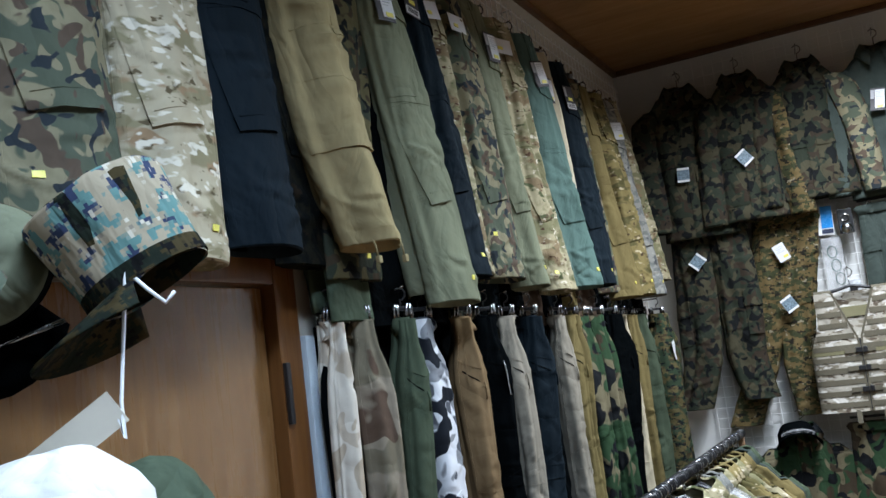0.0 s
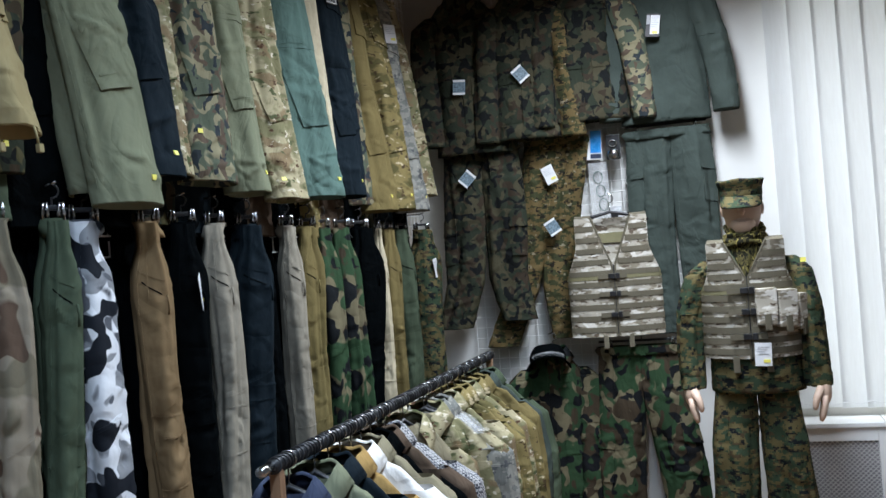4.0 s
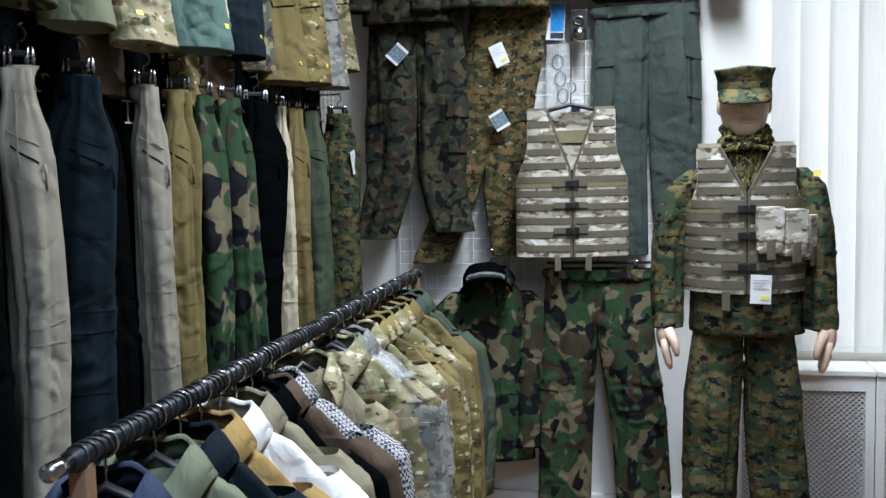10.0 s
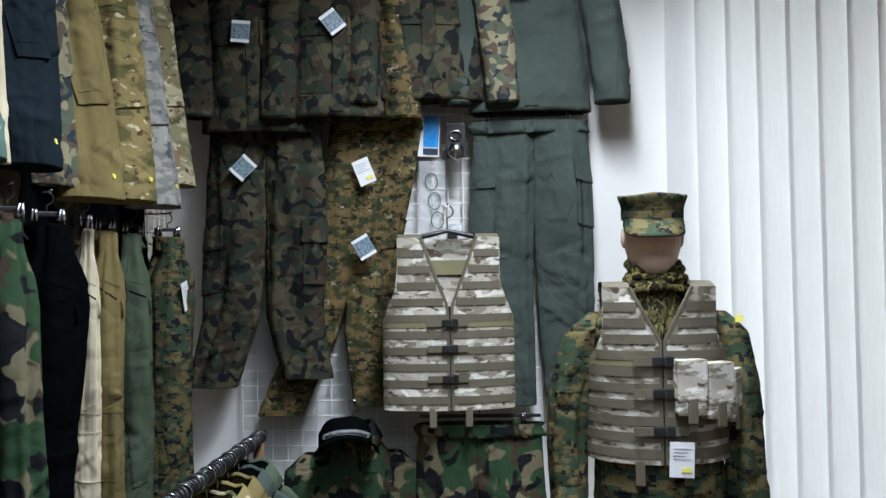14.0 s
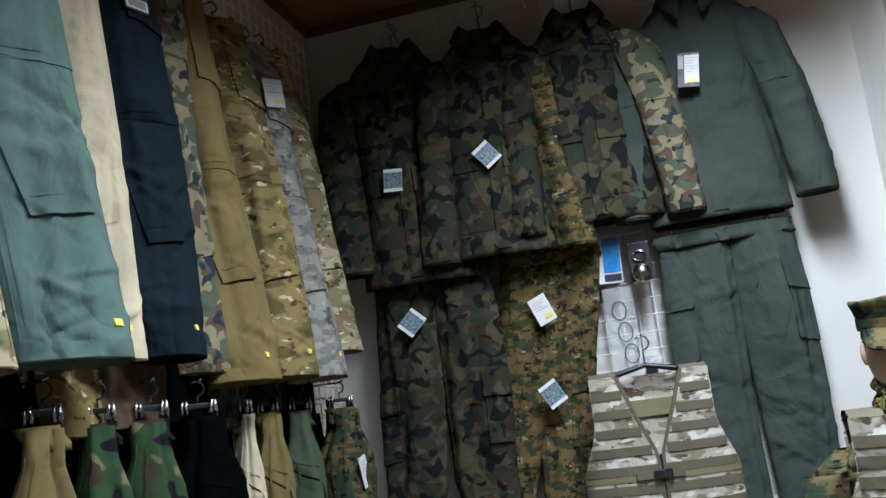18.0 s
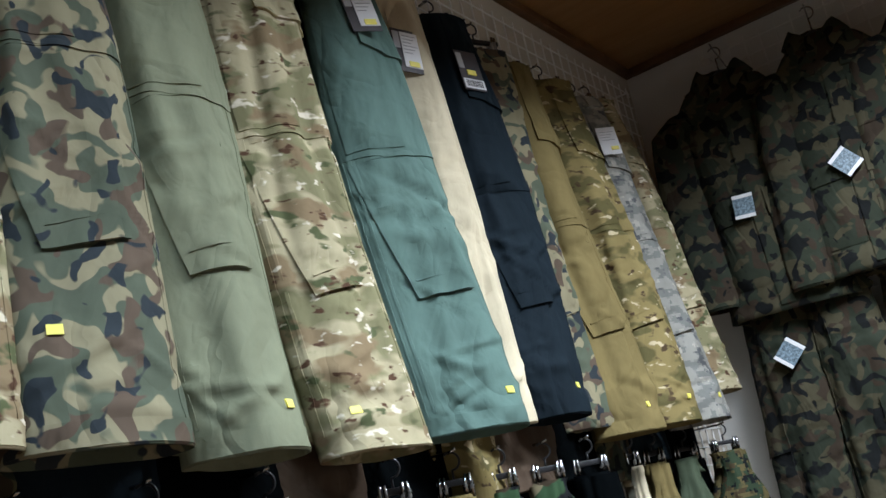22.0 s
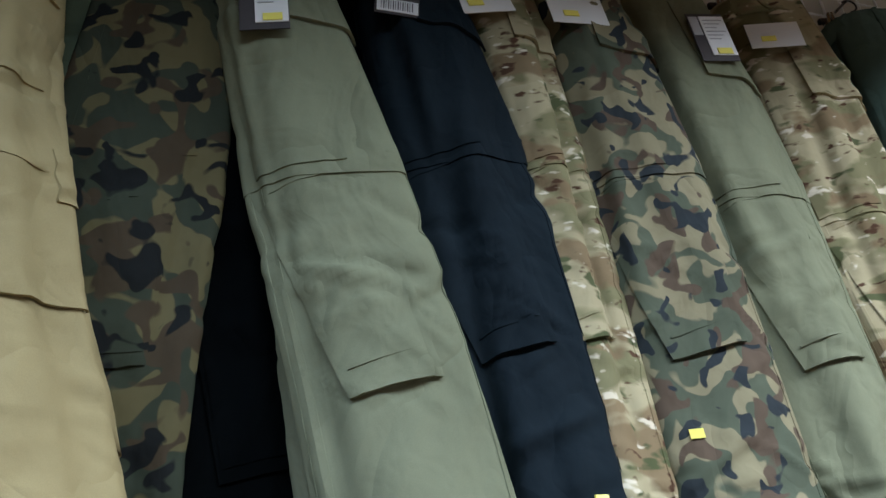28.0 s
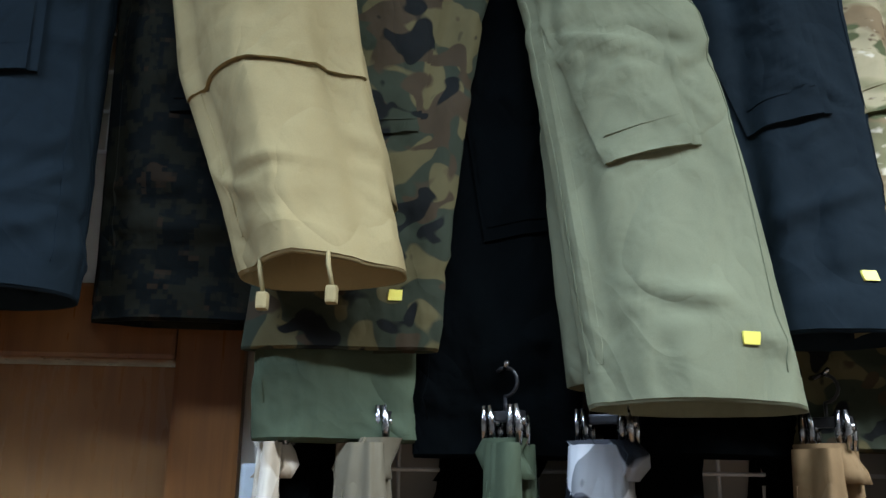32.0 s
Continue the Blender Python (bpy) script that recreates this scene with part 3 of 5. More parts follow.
                if fold and fine:
                    p = patch("cargo_pocket", s, (u0, u1 + 0.02, 0.482, 0.732 + jog), mat, t, 0.0008, 0.0016, 20, 30, skew=tilt, loose=0.0065, taper=thin)
                    patch("pocket_bellows", s, (u0 - 0.018, u0 + 0.002, 0.485, 0.732 + jog), mat, p, 0.0006, 0.0018, 4, 26, loose=0.004)
                    patch("pocket_hem", s, (u0 + 0.004, u1 - 0.086, 0.694 + jog, 0.698 + jog), mat, p, 0.0066, 0.001, 12, 2, skew=tilt * 0.7)
                elif fold:
                    p = patch("cargo_pocket", s, (u0, u1, 0.45 + jog, 0.72 + jog), mat, t, 0.0004, 0.0026, 16, 18, skew=tilt, loose=0.0008, taper=thin)
                    patch("pocket_face", s, (u0 + 0.012, u1 - 0.016, 0.46 + jog, 0.705 + jog), mat, p, 0.0030, 0.0014, 16, 18, skew=tilt * 0.9, loose=0.0006, taper=thin)
                    patch("pocket_flap", s, (u0 + 0.004, u1 - 0.004, 0.45 + jog, 0.51 + jog), mat, p, 0.0016, 0.0006, 14, 8, skew=tilt, loose=0.0012)
                else:
                    p = patch("cargo_pocket", s, (u0, u1, 0.45 + jog, 0.69 + jog), mat, t, 0.001, 0.004, 16, 18, skew=tilt, loose=0.003)
                    patch("pocket_flap", s, (u0 - 0.008, u1 + 0.008, 0.44 + jog, 0.53 + jog), mat, p, 0.006, 0.0016, 14, 8, skew=tilt, loose=0.007)
            if not fold:
                patch("knee_seam", s, (0.13, 0.30, 0.775, 0.780), mat, t, 0.0004, 0.001, 12, 2, skew=0.01)
    if dot:
        patch("size_sticker", front, (dot_u - 0.014, dot_u + 0.014, dot_v - 0.006, dot_v + 0.006), YELLOW, t, 0.002, 0.0008, 3, 3)
    if zips:
        z0 = patch("zip_pocket", front, (0.20, 0.36, 0.185, 0.189), INK, t, 0.0005, 0.001, 12, 2, skew=-0.035)
        e = front(0.17, 0.19, 0.006)
        bar("zip_pull", [e, e + np.array([0.002, -0.004, -0.02]), e + np.array([0.0, -0.003, -0.05])], 0.003, mat, z0, 6)
        patch("pocket_welt", front, (0.17, 0.39, 0.150, 0.154), mat, t, 0.0006, 0.0014, 12, 2, skew=-0.03)
        for v in (0.50, 0.545, 0.68):
            patch("knee_seam", front, (0.05, 0.45, v, v + 0.004), mat, t, 0.0005, 0.0012, 16, 2, skew=0.015 * math.sin(seed + 40 * v))
    if cords:
        for u in (0.22, 0.33):
            p = front(u, 0.985, -0.004)
            c = bar("drawstring", [p, p + np.array([0.003, -0.004, -0.025]), p + np.array([0.008, -0.002, -0.05])], 0.0026, mat, t, 6)
            part("cord_stopper", boxes((tuple(p + np.array([0.002, -0.010, -0.066])), tuple(p + np.array([0.014, 0.002, -0.048]))), bevel=0.003), mat, c)
    if tag is not None:
        price_tag(t, pose(tag_x + 0.02 * math.sin(seed), -deep - 0.034, tag_z, -4, 6 * math.sin(seed * 3.1) + tag_turn, 8 * math.cos(seed) + tag_yaw), tag)
    if hanger:
        clip_hanger(m @ pose(0, 0, 0.012), top_w * 1.9, peg=peg)
    return t


def jacket_hanger(m, width=0.4, drop=0.06, peg=None):
    h = thing("coat_hanger", m, "black plastic coat hanger with metal hook", "hanger", "coat hangers")
    w = width / 2
    bar("hook", [(0, 0, 0.0), (0, 0, 0.045)] + arc(0, 0.066, 0.021, -90, 140, 10), 0.0024, STEEL, h, 6)
    bar("arm", [(-w, 0, -drop - 0.01), (-w * 0.5, 0, -drop * 0.5), (0, 0, 0.0), (w * 0.5, 0, -drop * 0.5), (w, 0, -drop - 0.01)], [0.009, 0.009, 0.008, 0.009, 0.009], PLASTIC, h, 8)
    if peg:
        bar("peg", [(-peg[0] * 0.15, -peg[1] * 0.15, 0.09), (0, 0, 0.0855), (peg[0], peg[1], 0.0855)], 0.003, STEEL, h, 6)
    return h


def jacket(m, mat, label, length=0.72, half=0.225, deep=0.06, sleeve=0.58, sleeve_out=0.09, seed=1, tag=None, hanger=True, name="jacket", group="jackets",
           category="jacket", nv=24, drop=0.05, collar=True, pockets=True, tag_at=(0.02, -0.42), splay=0.0, lining=None, arm_deep=0.045, arm_mat=None, peg=None, both_arms=False, tag_turn=14, arm_wide=1.0, bagged=False):
    """A hanging jacket, hanger's neck at the origin, front towards -y."""
    t = thing(name, m, label, category, group)
    z = [-0.015, -drop * 0.55, -drop - 0.035, -0.25 * length, -0.5 * length, -0.75 * length, -length]
    w = [0.05, half * 0.6, half * 0.93, half * 0.98, half * 0.96, half, half * 1.05]
    d = [deep * 0.6, deep * 0.75, deep * 0.95, deep, deep, deep * 1.05, deep * 1.1]
    body = tube_surface([0] * 7, [0] * 7, z, w, d, seed, 0.014, 0.009)
    torso = tube("body", body, mat, t, 48, nv * 2, lip=0.007)
    patch("placket", body, (0.235, 0.265, 0.10, 0.985), mat, t, 0.002, 0.003, 3, 18)
    if pockets:
        for u0, u1 in ((0.145, 0.215), (0.285, 0.355)):
            p = patch("chest_pocket", body, (u0, u1, 0.36, 0.55), mat, t, 0.001, 0.002, 7, 9)
            patch("pocket_flap", body, (u0 - 0.004, u1 + 0.004, 0.35, 0.41), mat, p, 0.003, 0.002, 7, 4, loose=0.004)
            patch("hip_pocket", body, (u0 - 0.015, u1 + 0.012, 0.70, 0.93), mat, t, 0.001, 0.002, 7, 9)
            patch("hip_flap", body, (u0 - 0.018, u1 + 0.015, 0.69, 0.76), mat, t, 0.003, 0.002, 7, 4, loose=0.004)
    for s in (-1, 1):
        x0 = half * 0.80
        xs = [s * (x0 + v) for v in (0.0, 0.035, 0.055 + sleeve_out * 0.4, 0.055 + sleeve_out * 0.75, 0.05 + sleeve_out)]
        ys = [0, -0.005, -0.012 - splay * 0.3, -0.02 - splay * 0.7, -0.03 - splay]
        zs = [-drop - 0.012, -drop - 0.07, -drop - sleeve * 0.4, -drop - sleeve * 0.7, -drop - sleeve]
        arm = tube_surface(xs, ys, zs, [v * arm_wide for v in (0.045, 0.075, 0.072, 0.066, 0.060)], [arm_deep * 0.8, arm_deep * 1.15, arm_deep * 1.1, arm_deep, arm_deep * 0.95], seed + 7 + s, 0.009, 0.009)
        amat = arm_mat if arm_mat and (s > 0 or both_arms) else mat
        tube("sleeve", arm, amat, t, 30, nv * 2, lip=0.006)
        patch("cuff", arm, (0.0, 0.5, 0.92, 0.99), amat, t, 0.002, 0.002, 10, 3)
        patch("sleeve_pocket", arm, (0.16, 0.40, 0.30, 0.52), amat, t, 0.001, 0.002, 7, 7)
    if collar:
        rows, n = [], 25
        for ring in ((0.0, 0.062, 0.052, 0.018), (1.0, 0.066, 0.056, 0.026), (2.0, 0.084, 0.072, 0.004), (3.0, 0.104, 0.086, -0.030), (3.0, 0.098, 0.080, -0.034), (2.0, 0.078, 0.066, -0.004)):
            step, rx, ry, up = ring
            for i in range(n):
                a = math.radians(90 - 152 + 304 * i / (n - 1) + 0)
                lap = max(0.0, -math.sin(a)) ** 2
                rows.append((rx * math.cos(a) * (1 - 0.25 * lap), ry * math.sin(a) - 0.012 - 0.018 * lap * (step > 1), up - 0.004 - lap * (0.058 + 0.014 * step) + 0.004 * math.sin(5 * a + seed)))
        f = [(k * n + i, k * n + i + 1, (k + 1) * n + i + 1, (k + 1) * n + i) for k in range(5) for i in range(n - 1)]
        mesh("collar", rows, f, arm_mat if both_arms else mat, t)
    if bagged:
        cover = tube_surface([0] * 7, [0] * 7, z, [v + 0.012 for v in w], [v + 0.010 for v in d], seed + 3, 0.010, 0.012)
        tube("plastic_cover", cover, CLEARFILM, t, 40, nv, lip=0, label="clear plastic garment cover").visible_shadow = False
    if lining:
        mesh("neck_lining", [(-0.06, 0.03, 0.01), (0.06, 0.03, 0.01), (0.05, 0.035, -0.12), (-0.05, 0.035, -0.12)], [(0, 3, 2, 1)], lining, t)
    if tag is not None:
        price_tag(t, pose(tag_at[0], -deep - 0.035, tag_at[1], -3, tag_turn, 6 * math.cos(seed)), tag)
    if hanger:
        jacket_hanger(m, half * 1.30, drop * 0.85, peg)
    return t


def spin(name, profile, mat, parent=None, n=24, ex=1.0, ey=1.0, label=""):
    """A turned shape from r, z pairs, stretched to an oval."""
    v = [(r * math.cos(2 * math.pi * k / n) * ex, r * math.sin(2 * math.pi * k / n) * ey, z) for r, z in profile for k in range(n)]
    f = [(i * n + k, i * n + (k + 1) % n, (i + 1) * n + (k + 1) % n, (i + 1) * n + k) for i in range(len(profile) - 1) for k in range(n)]
    f.append(tuple((len(profile) - 1) * n + k for k in range(n)))
    return mesh(name, v, f, mat, parent, label)


def cap(m, mat, brim_mat, label, group="caps", flare=1.12, name="patrol_cap", height=0.1, size=1.0, peak=0.62):
    """A soft field cap; the brim points to -y. Origin at the rim's centre."""
    t = thing(name, m @ Matrix.Diagonal((size, size, size, 1)), label, "cap", group)
    n = 32
    rows = [(0.088, 0.0), (0.092, height * 0.3), (0.098, height * 0.62), (0.1 * flare, height * 0.97), (0.097 * flare, height * 1.02), (0.06, height * 1.04), (0.015, height * 1.05)]
    if flare <= 1.0:
        rows = [(0.088, 0.0), (0.091, height * 0.3), (0.088, height * 0.6), (0.075, height * 0.85), (0.052, height * 1.02), (0.025, height * 1.1), (0.008, height * 1.12)]
    v = [(r * (1 + (0.03 * math.cos(8 * a) if z > height * 0.5 else 0)) * math.cos(a), r * 1.13 * math.sin(a), z + 0.004 * math.sin(3 * a + z * 40))
         for r, z in rows for a in [2 * math.pi * k / n for k in range(n)]]
    f = [(i * n + k, i * n + (k + 1) % n, (i + 1) * n + (k + 1) % n, (i + 1) * n + k) for i in range(len(rows) - 1) for k in range(n)]
    f.append(tuple((len(rows) - 1) * n + k for k in range(n)))
    mesh("crown", v, f, mat, t)
    w = [(0.0895 * math.cos(a), 0.0895 * 1.13 * math.sin(a), z) for z in (0.002, 0.03) for a in [2 * math.pi * k / n for k in range(n)]]
    w = [(x * 1.02, y * 1.02, z) for x, y, z in w]
    if height > 0.13:
        lining = [(r * 0.985 * math.cos(a), r * 1.11 * math.sin(a), z * 0.985) for r, z in rows[:-1] for a in [2 * math.pi * k / n for k in range(n)]]
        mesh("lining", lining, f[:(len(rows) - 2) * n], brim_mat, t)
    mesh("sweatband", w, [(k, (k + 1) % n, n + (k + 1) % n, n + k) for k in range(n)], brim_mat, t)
    cols, rowsb = 15, 5
    top = []
    for j in range(rowsb):
        q = j / (rowsb - 1)
        for i in range(cols):
            a = radians(-90 + (i / (cols - 1) - 0.5) * 150)
            r = 1.0 + q * peak * max(0.0, math.cos(a + math.pi / 2)) ** 0.6
            top.append((0.087 * r * math.cos(a), 0.087 * 1.13 * r * math.sin(a), 0.006 - 0.028 * q + 0.018 * math.cos(a) ** 2 * -1 * q))
    g = len(top)
    f = [(j * cols + i, j * cols + i + 1, (j + 1) * cols + i + 1, (j + 1) * cols + i) for j in range(rowsb - 1) for i in range(cols - 1)]
    f = f + [tuple(g + q for q in p[::-1]) for p in f]
    rim = [i for i in range(cols)] + [j * cols + cols - 1 for j in range(1, rowsb)] + [(rowsb - 1) * cols + i for i in range(cols - 2, -1, -1)] + [j * cols for j in range(rowsb - 2, 0, -1)]
    f += [(rim[(i + 1) % len(rim)], rim[i], g + rim[i], g + rim[(i + 1) % len(rim)]) for i in range(len(rim))]
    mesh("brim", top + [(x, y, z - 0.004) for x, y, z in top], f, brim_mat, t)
    return t


def utility_cap(m, mat, label, group):
    """An eight-pointed field cap with a sloping peak to -y. Origin at the rim's centre."""
    t = thing("utility_cap", m, label, "cap", group)
    n = 48
    rows = [(1.0, 0.0, 0.0), (1.0, 0.012, 0.0), (1.02, 0.026, 0.0), (1.08, 0.046, 0.02), (1.14, 0.060, 0.025), (1.11, 0.065, 0.025), (0.85, 0.064, 0.02), (0.4, 0.063, 0.0), (0.05, 0.062, 0.0)]
    v = []
    for k, z, peak in rows:
        for i in range(n):
            a = 2 * math.pi * i / n
            r = k * (1 + peak * (abs(math.cos(4 * a + 0.4)) - 0.4))
            v.append((0.079 * r * math.cos(a), 0.099 * r * math.sin(a), z + 0.003 * math.sin(3 * a) + 0.03 * peak * math.cos(8 * a + 0.8) - 0.008 * math.sin(a) * (z > 0.04)))
    f = [(j * n + i, j * n + (i + 1) % n, (j + 1) * n + (i + 1) % n, (j + 1) * n + i) for j in range(len(rows) - 1) for i in range(n)]
    f.append(tuple((len(rows) - 1) * n + i for i in range(n)))
    mesh("crown", v, f, mat, t)
    band = [(0.0805 * k * math.cos(2 * math.pi * i / n), 0.1005 * k * math.sin(2 * math.pi * i / n), z) for k, z in ((1.0, -0.004), (1.012, 0.004), (1.015, 0.022), (1.0, 0.026)) for i in range(n)]
    mesh("band", band, [(j * n + i, j * n + (i + 1) % n, (j + 1) * n + (i + 1) % n, (j + 1) * n + i) for j in range(3) for i in range(n)], mat, t)
    cols, deep, top = 19, 7, []
    for side in (0.0, -0.0045):
        for j in range(deep):
            q = j / (deep - 1)
            for i in range(cols):
                w = (i / (cols - 1) - 0.5) * 2
                a = math.radians(-90 + 74 * w)
                reach = 0.060 * q * math.sqrt(max(0.0, 1 - abs(w) ** 2.6))
                top.append((0.080 * math.cos(a) * (1 + 0.04 * q), 0.100 * math.sin(a) - reach, 0.006 - 0.70 * reach - 0.020 * w * w * q + side))
    g = cols * deep
    f = [(j * cols + i, j * cols + i + 1, (j + 1) * cols + i + 1, (j + 1) * cols + i) for j in range(deep - 1) for i in range(cols - 1)]
    rim = list(range(cols)) + [j * cols + cols - 1 for j in range(1, deep)] + [(deep - 1) * cols + i for i in range(cols - 2, -1, -1)] + [j * cols for j in range(deep - 2, 0, -1)]
    sides = [(rim[(i + 1) % len(rim)], rim[i], g + rim[i], g + rim[(i + 1) % len(rim)]) for i in range(len(rim))]
    peak = mesh("peak", top, f + [tuple(g + q for q in p[::-1]) for p in f] + sides, mat, t)
    part("front_seam", boxes(((-0.001, -0.104, 0.024), (0.001, -0.100, 0.060))), mat, t)
    return t


def vest(m, label, a=0.215, b=0.075, height=0.5, seed=3, group="load vests", straps=10, neck=0.4):
    """A webbing vest, shoulders' top at the origin, front towards -y, wrapped round an oval of half axes a, b."""
    t = thing("load_vest", m, label, "vest", group)

    def wrap(phi, z, off):
        return np.stack([(a + off) * np.sin(phi), -(b + off) * np.cos(phi), z], -1)

    def panel(name, lo, hi, z0, z1, mat, parent, off, thick, nu=10, nz=12, sub=""):
        zz = np.linspace(z0, z1, nz)
        grid = []
        for o in (off + thick, off):
            for z in zz:
                phi = np.linspace(lo(z), hi(z), nu)
                grid.append(wrap(phi, np.full(nu, z), o))
        v = np.concatenate(grid)
        n = nu * nz
        f = [(i * nu + k, i * nu + k + 1, (i + 1) * nu + k + 1, (i + 1) * nu + k) for i in range(nz - 1) for k in range(nu - 1)]
        f = f + [tuple(n + q for q in p[::-1]) for p in f]
        rim = [k for k in range(nu)] + [i * nu + nu - 1 for i in range(1, nz)] + [(nz - 1) * nu + k for k in range(nu - 2, -1, -1)] + [i * nu for i in range(nz - 2, 0, -1)]
        f += [(rim[(i + 1) % len(rim)], rim[i], n + rim[i], n + rim[(i + 1) % len(rim)]) for i in range(len(rim))]
        return mesh(name, v, [p[::-1] for p in f], mat, parent, smooth=False)

    vee, arm_z = -neck * height, -0.52 * height

    def inner(z):
        return 0.03 + (0.40 * min(1.0, (z - vee) / -vee) if z > vee else 0.0)

    def outer(z):
        return 1.5 if z < arm_z else 1.5 - 0.62 * math.sin(math.pi / 2 * min(1.0, (z - arm_z) / (-arm_z * 0.6)))

    for s in (-1, 1):
        lo, hi = (inner, outer) if s > 0 else ((lambda z: -outer(z)), (lambda z: -inner(z)))
        p = panel("front_panel", lo, hi, 0.0, -height, VESTCAMO, t, 0.0, 0.008, 20, 24)
        panel("edge_binding", (lambda z, s=s: s * inner(z) - 0.02), (lambda z, s=s: s * inner(z) + 0.02), 0.0, -height, WEBTAN, p, 0.002, 0.009, 2, 14)
        for i in range(straps):
            z = -0.04 - i * (height - 0.055) / (straps - 0.4)
            lo2 = (lambda q, z=z, s=s: inner(z) + 0.02 if s > 0 else -outer(z) + 0.03)
            hi2 = (lambda q, z=z, s=s: outer(z) - 0.03 if s > 0 else -inner(z) - 0.02)
            panel("webbing_strap", lo2, hi2, z, z - 0.025, WEBTAN, p, 0.008, 0.003, 16, 2)
        part("hanging_strap", boxes(((s * 0.06 - 0.012, -b - 0.006, -height - 0.055), (s * 0.06 + 0.012, -b, -height + 0.01)), bevel=0.002), WEBTAN, t)
        q = panel("chest_band", lo, hi, vee - 0.028, vee - 0.070, BANDTAN, p, 0.0085, 0.0015, 18, 3)
        rows = []
        for off in (0.006, 0.0):
            for i in range(7):
                e = math.pi * i / 6
                for phi in (inner(0.0), 0.5 * (inner(0.0) + outer(0.0)), outer(0.0)):
                    rows.append((s * (a + 0.004) * math.sin(phi), -(b + 0.004 + off) * math.cos(phi) * math.cos(e), -0.004 + (0.012 + off) * math.sin(e)))
        f = [(3 * i + k, 3 * i + k + 1, 3 * i + k + 4, 3 * i + k + 3) for i in range(6) for k in range(2)]
        mesh("shoulder_strap", rows, f + [tuple(21 + w for w in z[::-1]) for z in f], WEBTAN, t)
    panel("back_panel", lambda z: math.pi - outer(z), lambda z: math.pi + outer(z), -0.002, -height, VESTCAMO, t, -0.002, 0.008, 18, 14)
    panel("inner_band", lambda z: 2.3, lambda z: 4.0, -0.075, -0.125, BANDTAN, t, -0.012, 0.006, 8, 4)
    part("zip", boxes(((-0.004, -b - 0.008, -height + 0.01), (0.004, -b - 0.001, vee))), PLASTIC, t)
    for z in (vee - 0.055, vee - 0.14, vee - 0.24):
        bk = part("buckle", boxes(((-0.027, -b - 0.025, z - 0.012), (0.004, -b - 0.012, z + 0.012)), ((0.006, -b - 0.024, z - 0.014), (0.026, -b - 0.012, z + 0.014)), bevel=0.0035), PLASTIC, t)
        part("buckle_strap", boxes(((-0.075, -b - 0.0165, z - 0.011), (0.06, -b - 0.0115, z + 0.011))), WEBTAN, bk)
    return t


# ---- structure ----
def solid(name, items, mat, label, category="", bevel=0.0, kind="structure"):
    ob = part(name, boxes(*items, bevel=bevel), mat)
    return tagged(ob, label, category or name.split("_")[0], "", kind)


DOOR0, DOOR1, DOORTOP = 0.80, 1.742, 1.905
WIN0, WIN1, WINZ0, WINZ1 = 0.64, 2.44, 0.80, 2.95
floor = solid("floor", [((LEFT - 0.14, REAR - 0.14, -0.16), (RIGHT + 0.14, BACK + 0.14, -0.012))], FLOORWOOD, "brown wood laminate floor")
solid("ceiling", [((LEFT - 0.14, REAR - 0.14, TOP), (RIGHT + 0.14, BACK + 0.14, TOP + 0.1))], CEILWOOD, "brown varnished plywood ceiling")
for n, (lo, hi) in enumerate((((LEFT, REAR, TOP - 0.03), (LEFT + 0.028, BACK, TOP)), ((LEFT + 0.028, BACK - 0.028, TOP - 0.03), (RIGHT, BACK, TOP)))):
    solid("trim_%d" % (n + 1), [(lo, hi)], TRIMWOOD, "dark brown wooden strip along the ceiling edge", "trim", 0.006)
solid("wall_left", [((LEFT - 0.14, REAR, 0), (LEFT, DOOR0, TOP)), ((LEFT - 0.14, DOOR0, DOORTOP), (LEFT, DOOR1, TOP)), ((LEFT - 0.14, DOOR1, 0), (LEFT, BACK, TOP))],
      PAINTWARM, "cream painted wall behind hanging trousers", "wall")
solid("wall_back", [((LEFT - 0.14, BACK, 0), (WIN0, BACK + 0.14, TOP)), ((WIN1, BACK, 0), (RIGHT + 0.14, BACK + 0.14, TOP)),
                    ((WIN0, BACK, 0), (WIN1, BACK + 0.14, WINZ0)), ((WIN0, BACK, WINZ1), (WIN1, BACK + 0.14, TOP))], PAINT, "white painted wall with a window", "wall")
# Unseen walls, coloured dull to cut the bounced fill light.
solid("wall_right", [((RIGHT, REAR, 0), (RIGHT + 0.14, BACK, TOP))], PAINTDULL, "plain unseen wall, grey-beige to cut fill light", "wall")
solid("wall_rear", [((LEFT - 0.14, REAR - 0.14, 0), (RIGHT + 0.14, REAR, TOP))], PAINTDULL, "plain unseen wall, grey-beige to cut fill light", "wall")

# window
win = thing("window_1", pose(0, 0, 0), "white framed window behind closed blinds", "window", kind="structure")
part("window_frame", boxes(((WIN0, BACK + 0.03, WINZ0), (WIN0 + 0.06, BACK + 0.1, WINZ1)), ((WIN1 - 0.06, BACK + 0.03, WINZ0), (WIN1, BACK + 0.1, WINZ1)),
                           ((WIN0 + 0.06, BACK + 0.03, WINZ0), (WIN1 - 0.06, BACK + 0.1, WINZ0 + 0.06)), ((WIN0 + 0.06, BACK + 0.03, WINZ1 - 0.06), (WIN1 - 0.06, BACK + 0.1, WINZ1)),
                           ((1.51, BACK + 0.03, WINZ0 + 0.06), (1.57, BACK + 0.1, WINZ1 - 0.06))), WHITEMETAL, win)
for a, b in ((WIN0 + 0.06, 1.51), (1.57, WIN1 - 0.06)):
    p = part("pane", boxes(((a, BACK + 0.06, WINZ0 + 0.06), (b, BACK + 0.066, WINZ1 - 0.06))), GLASS, win)
    p.visible_shadow = False

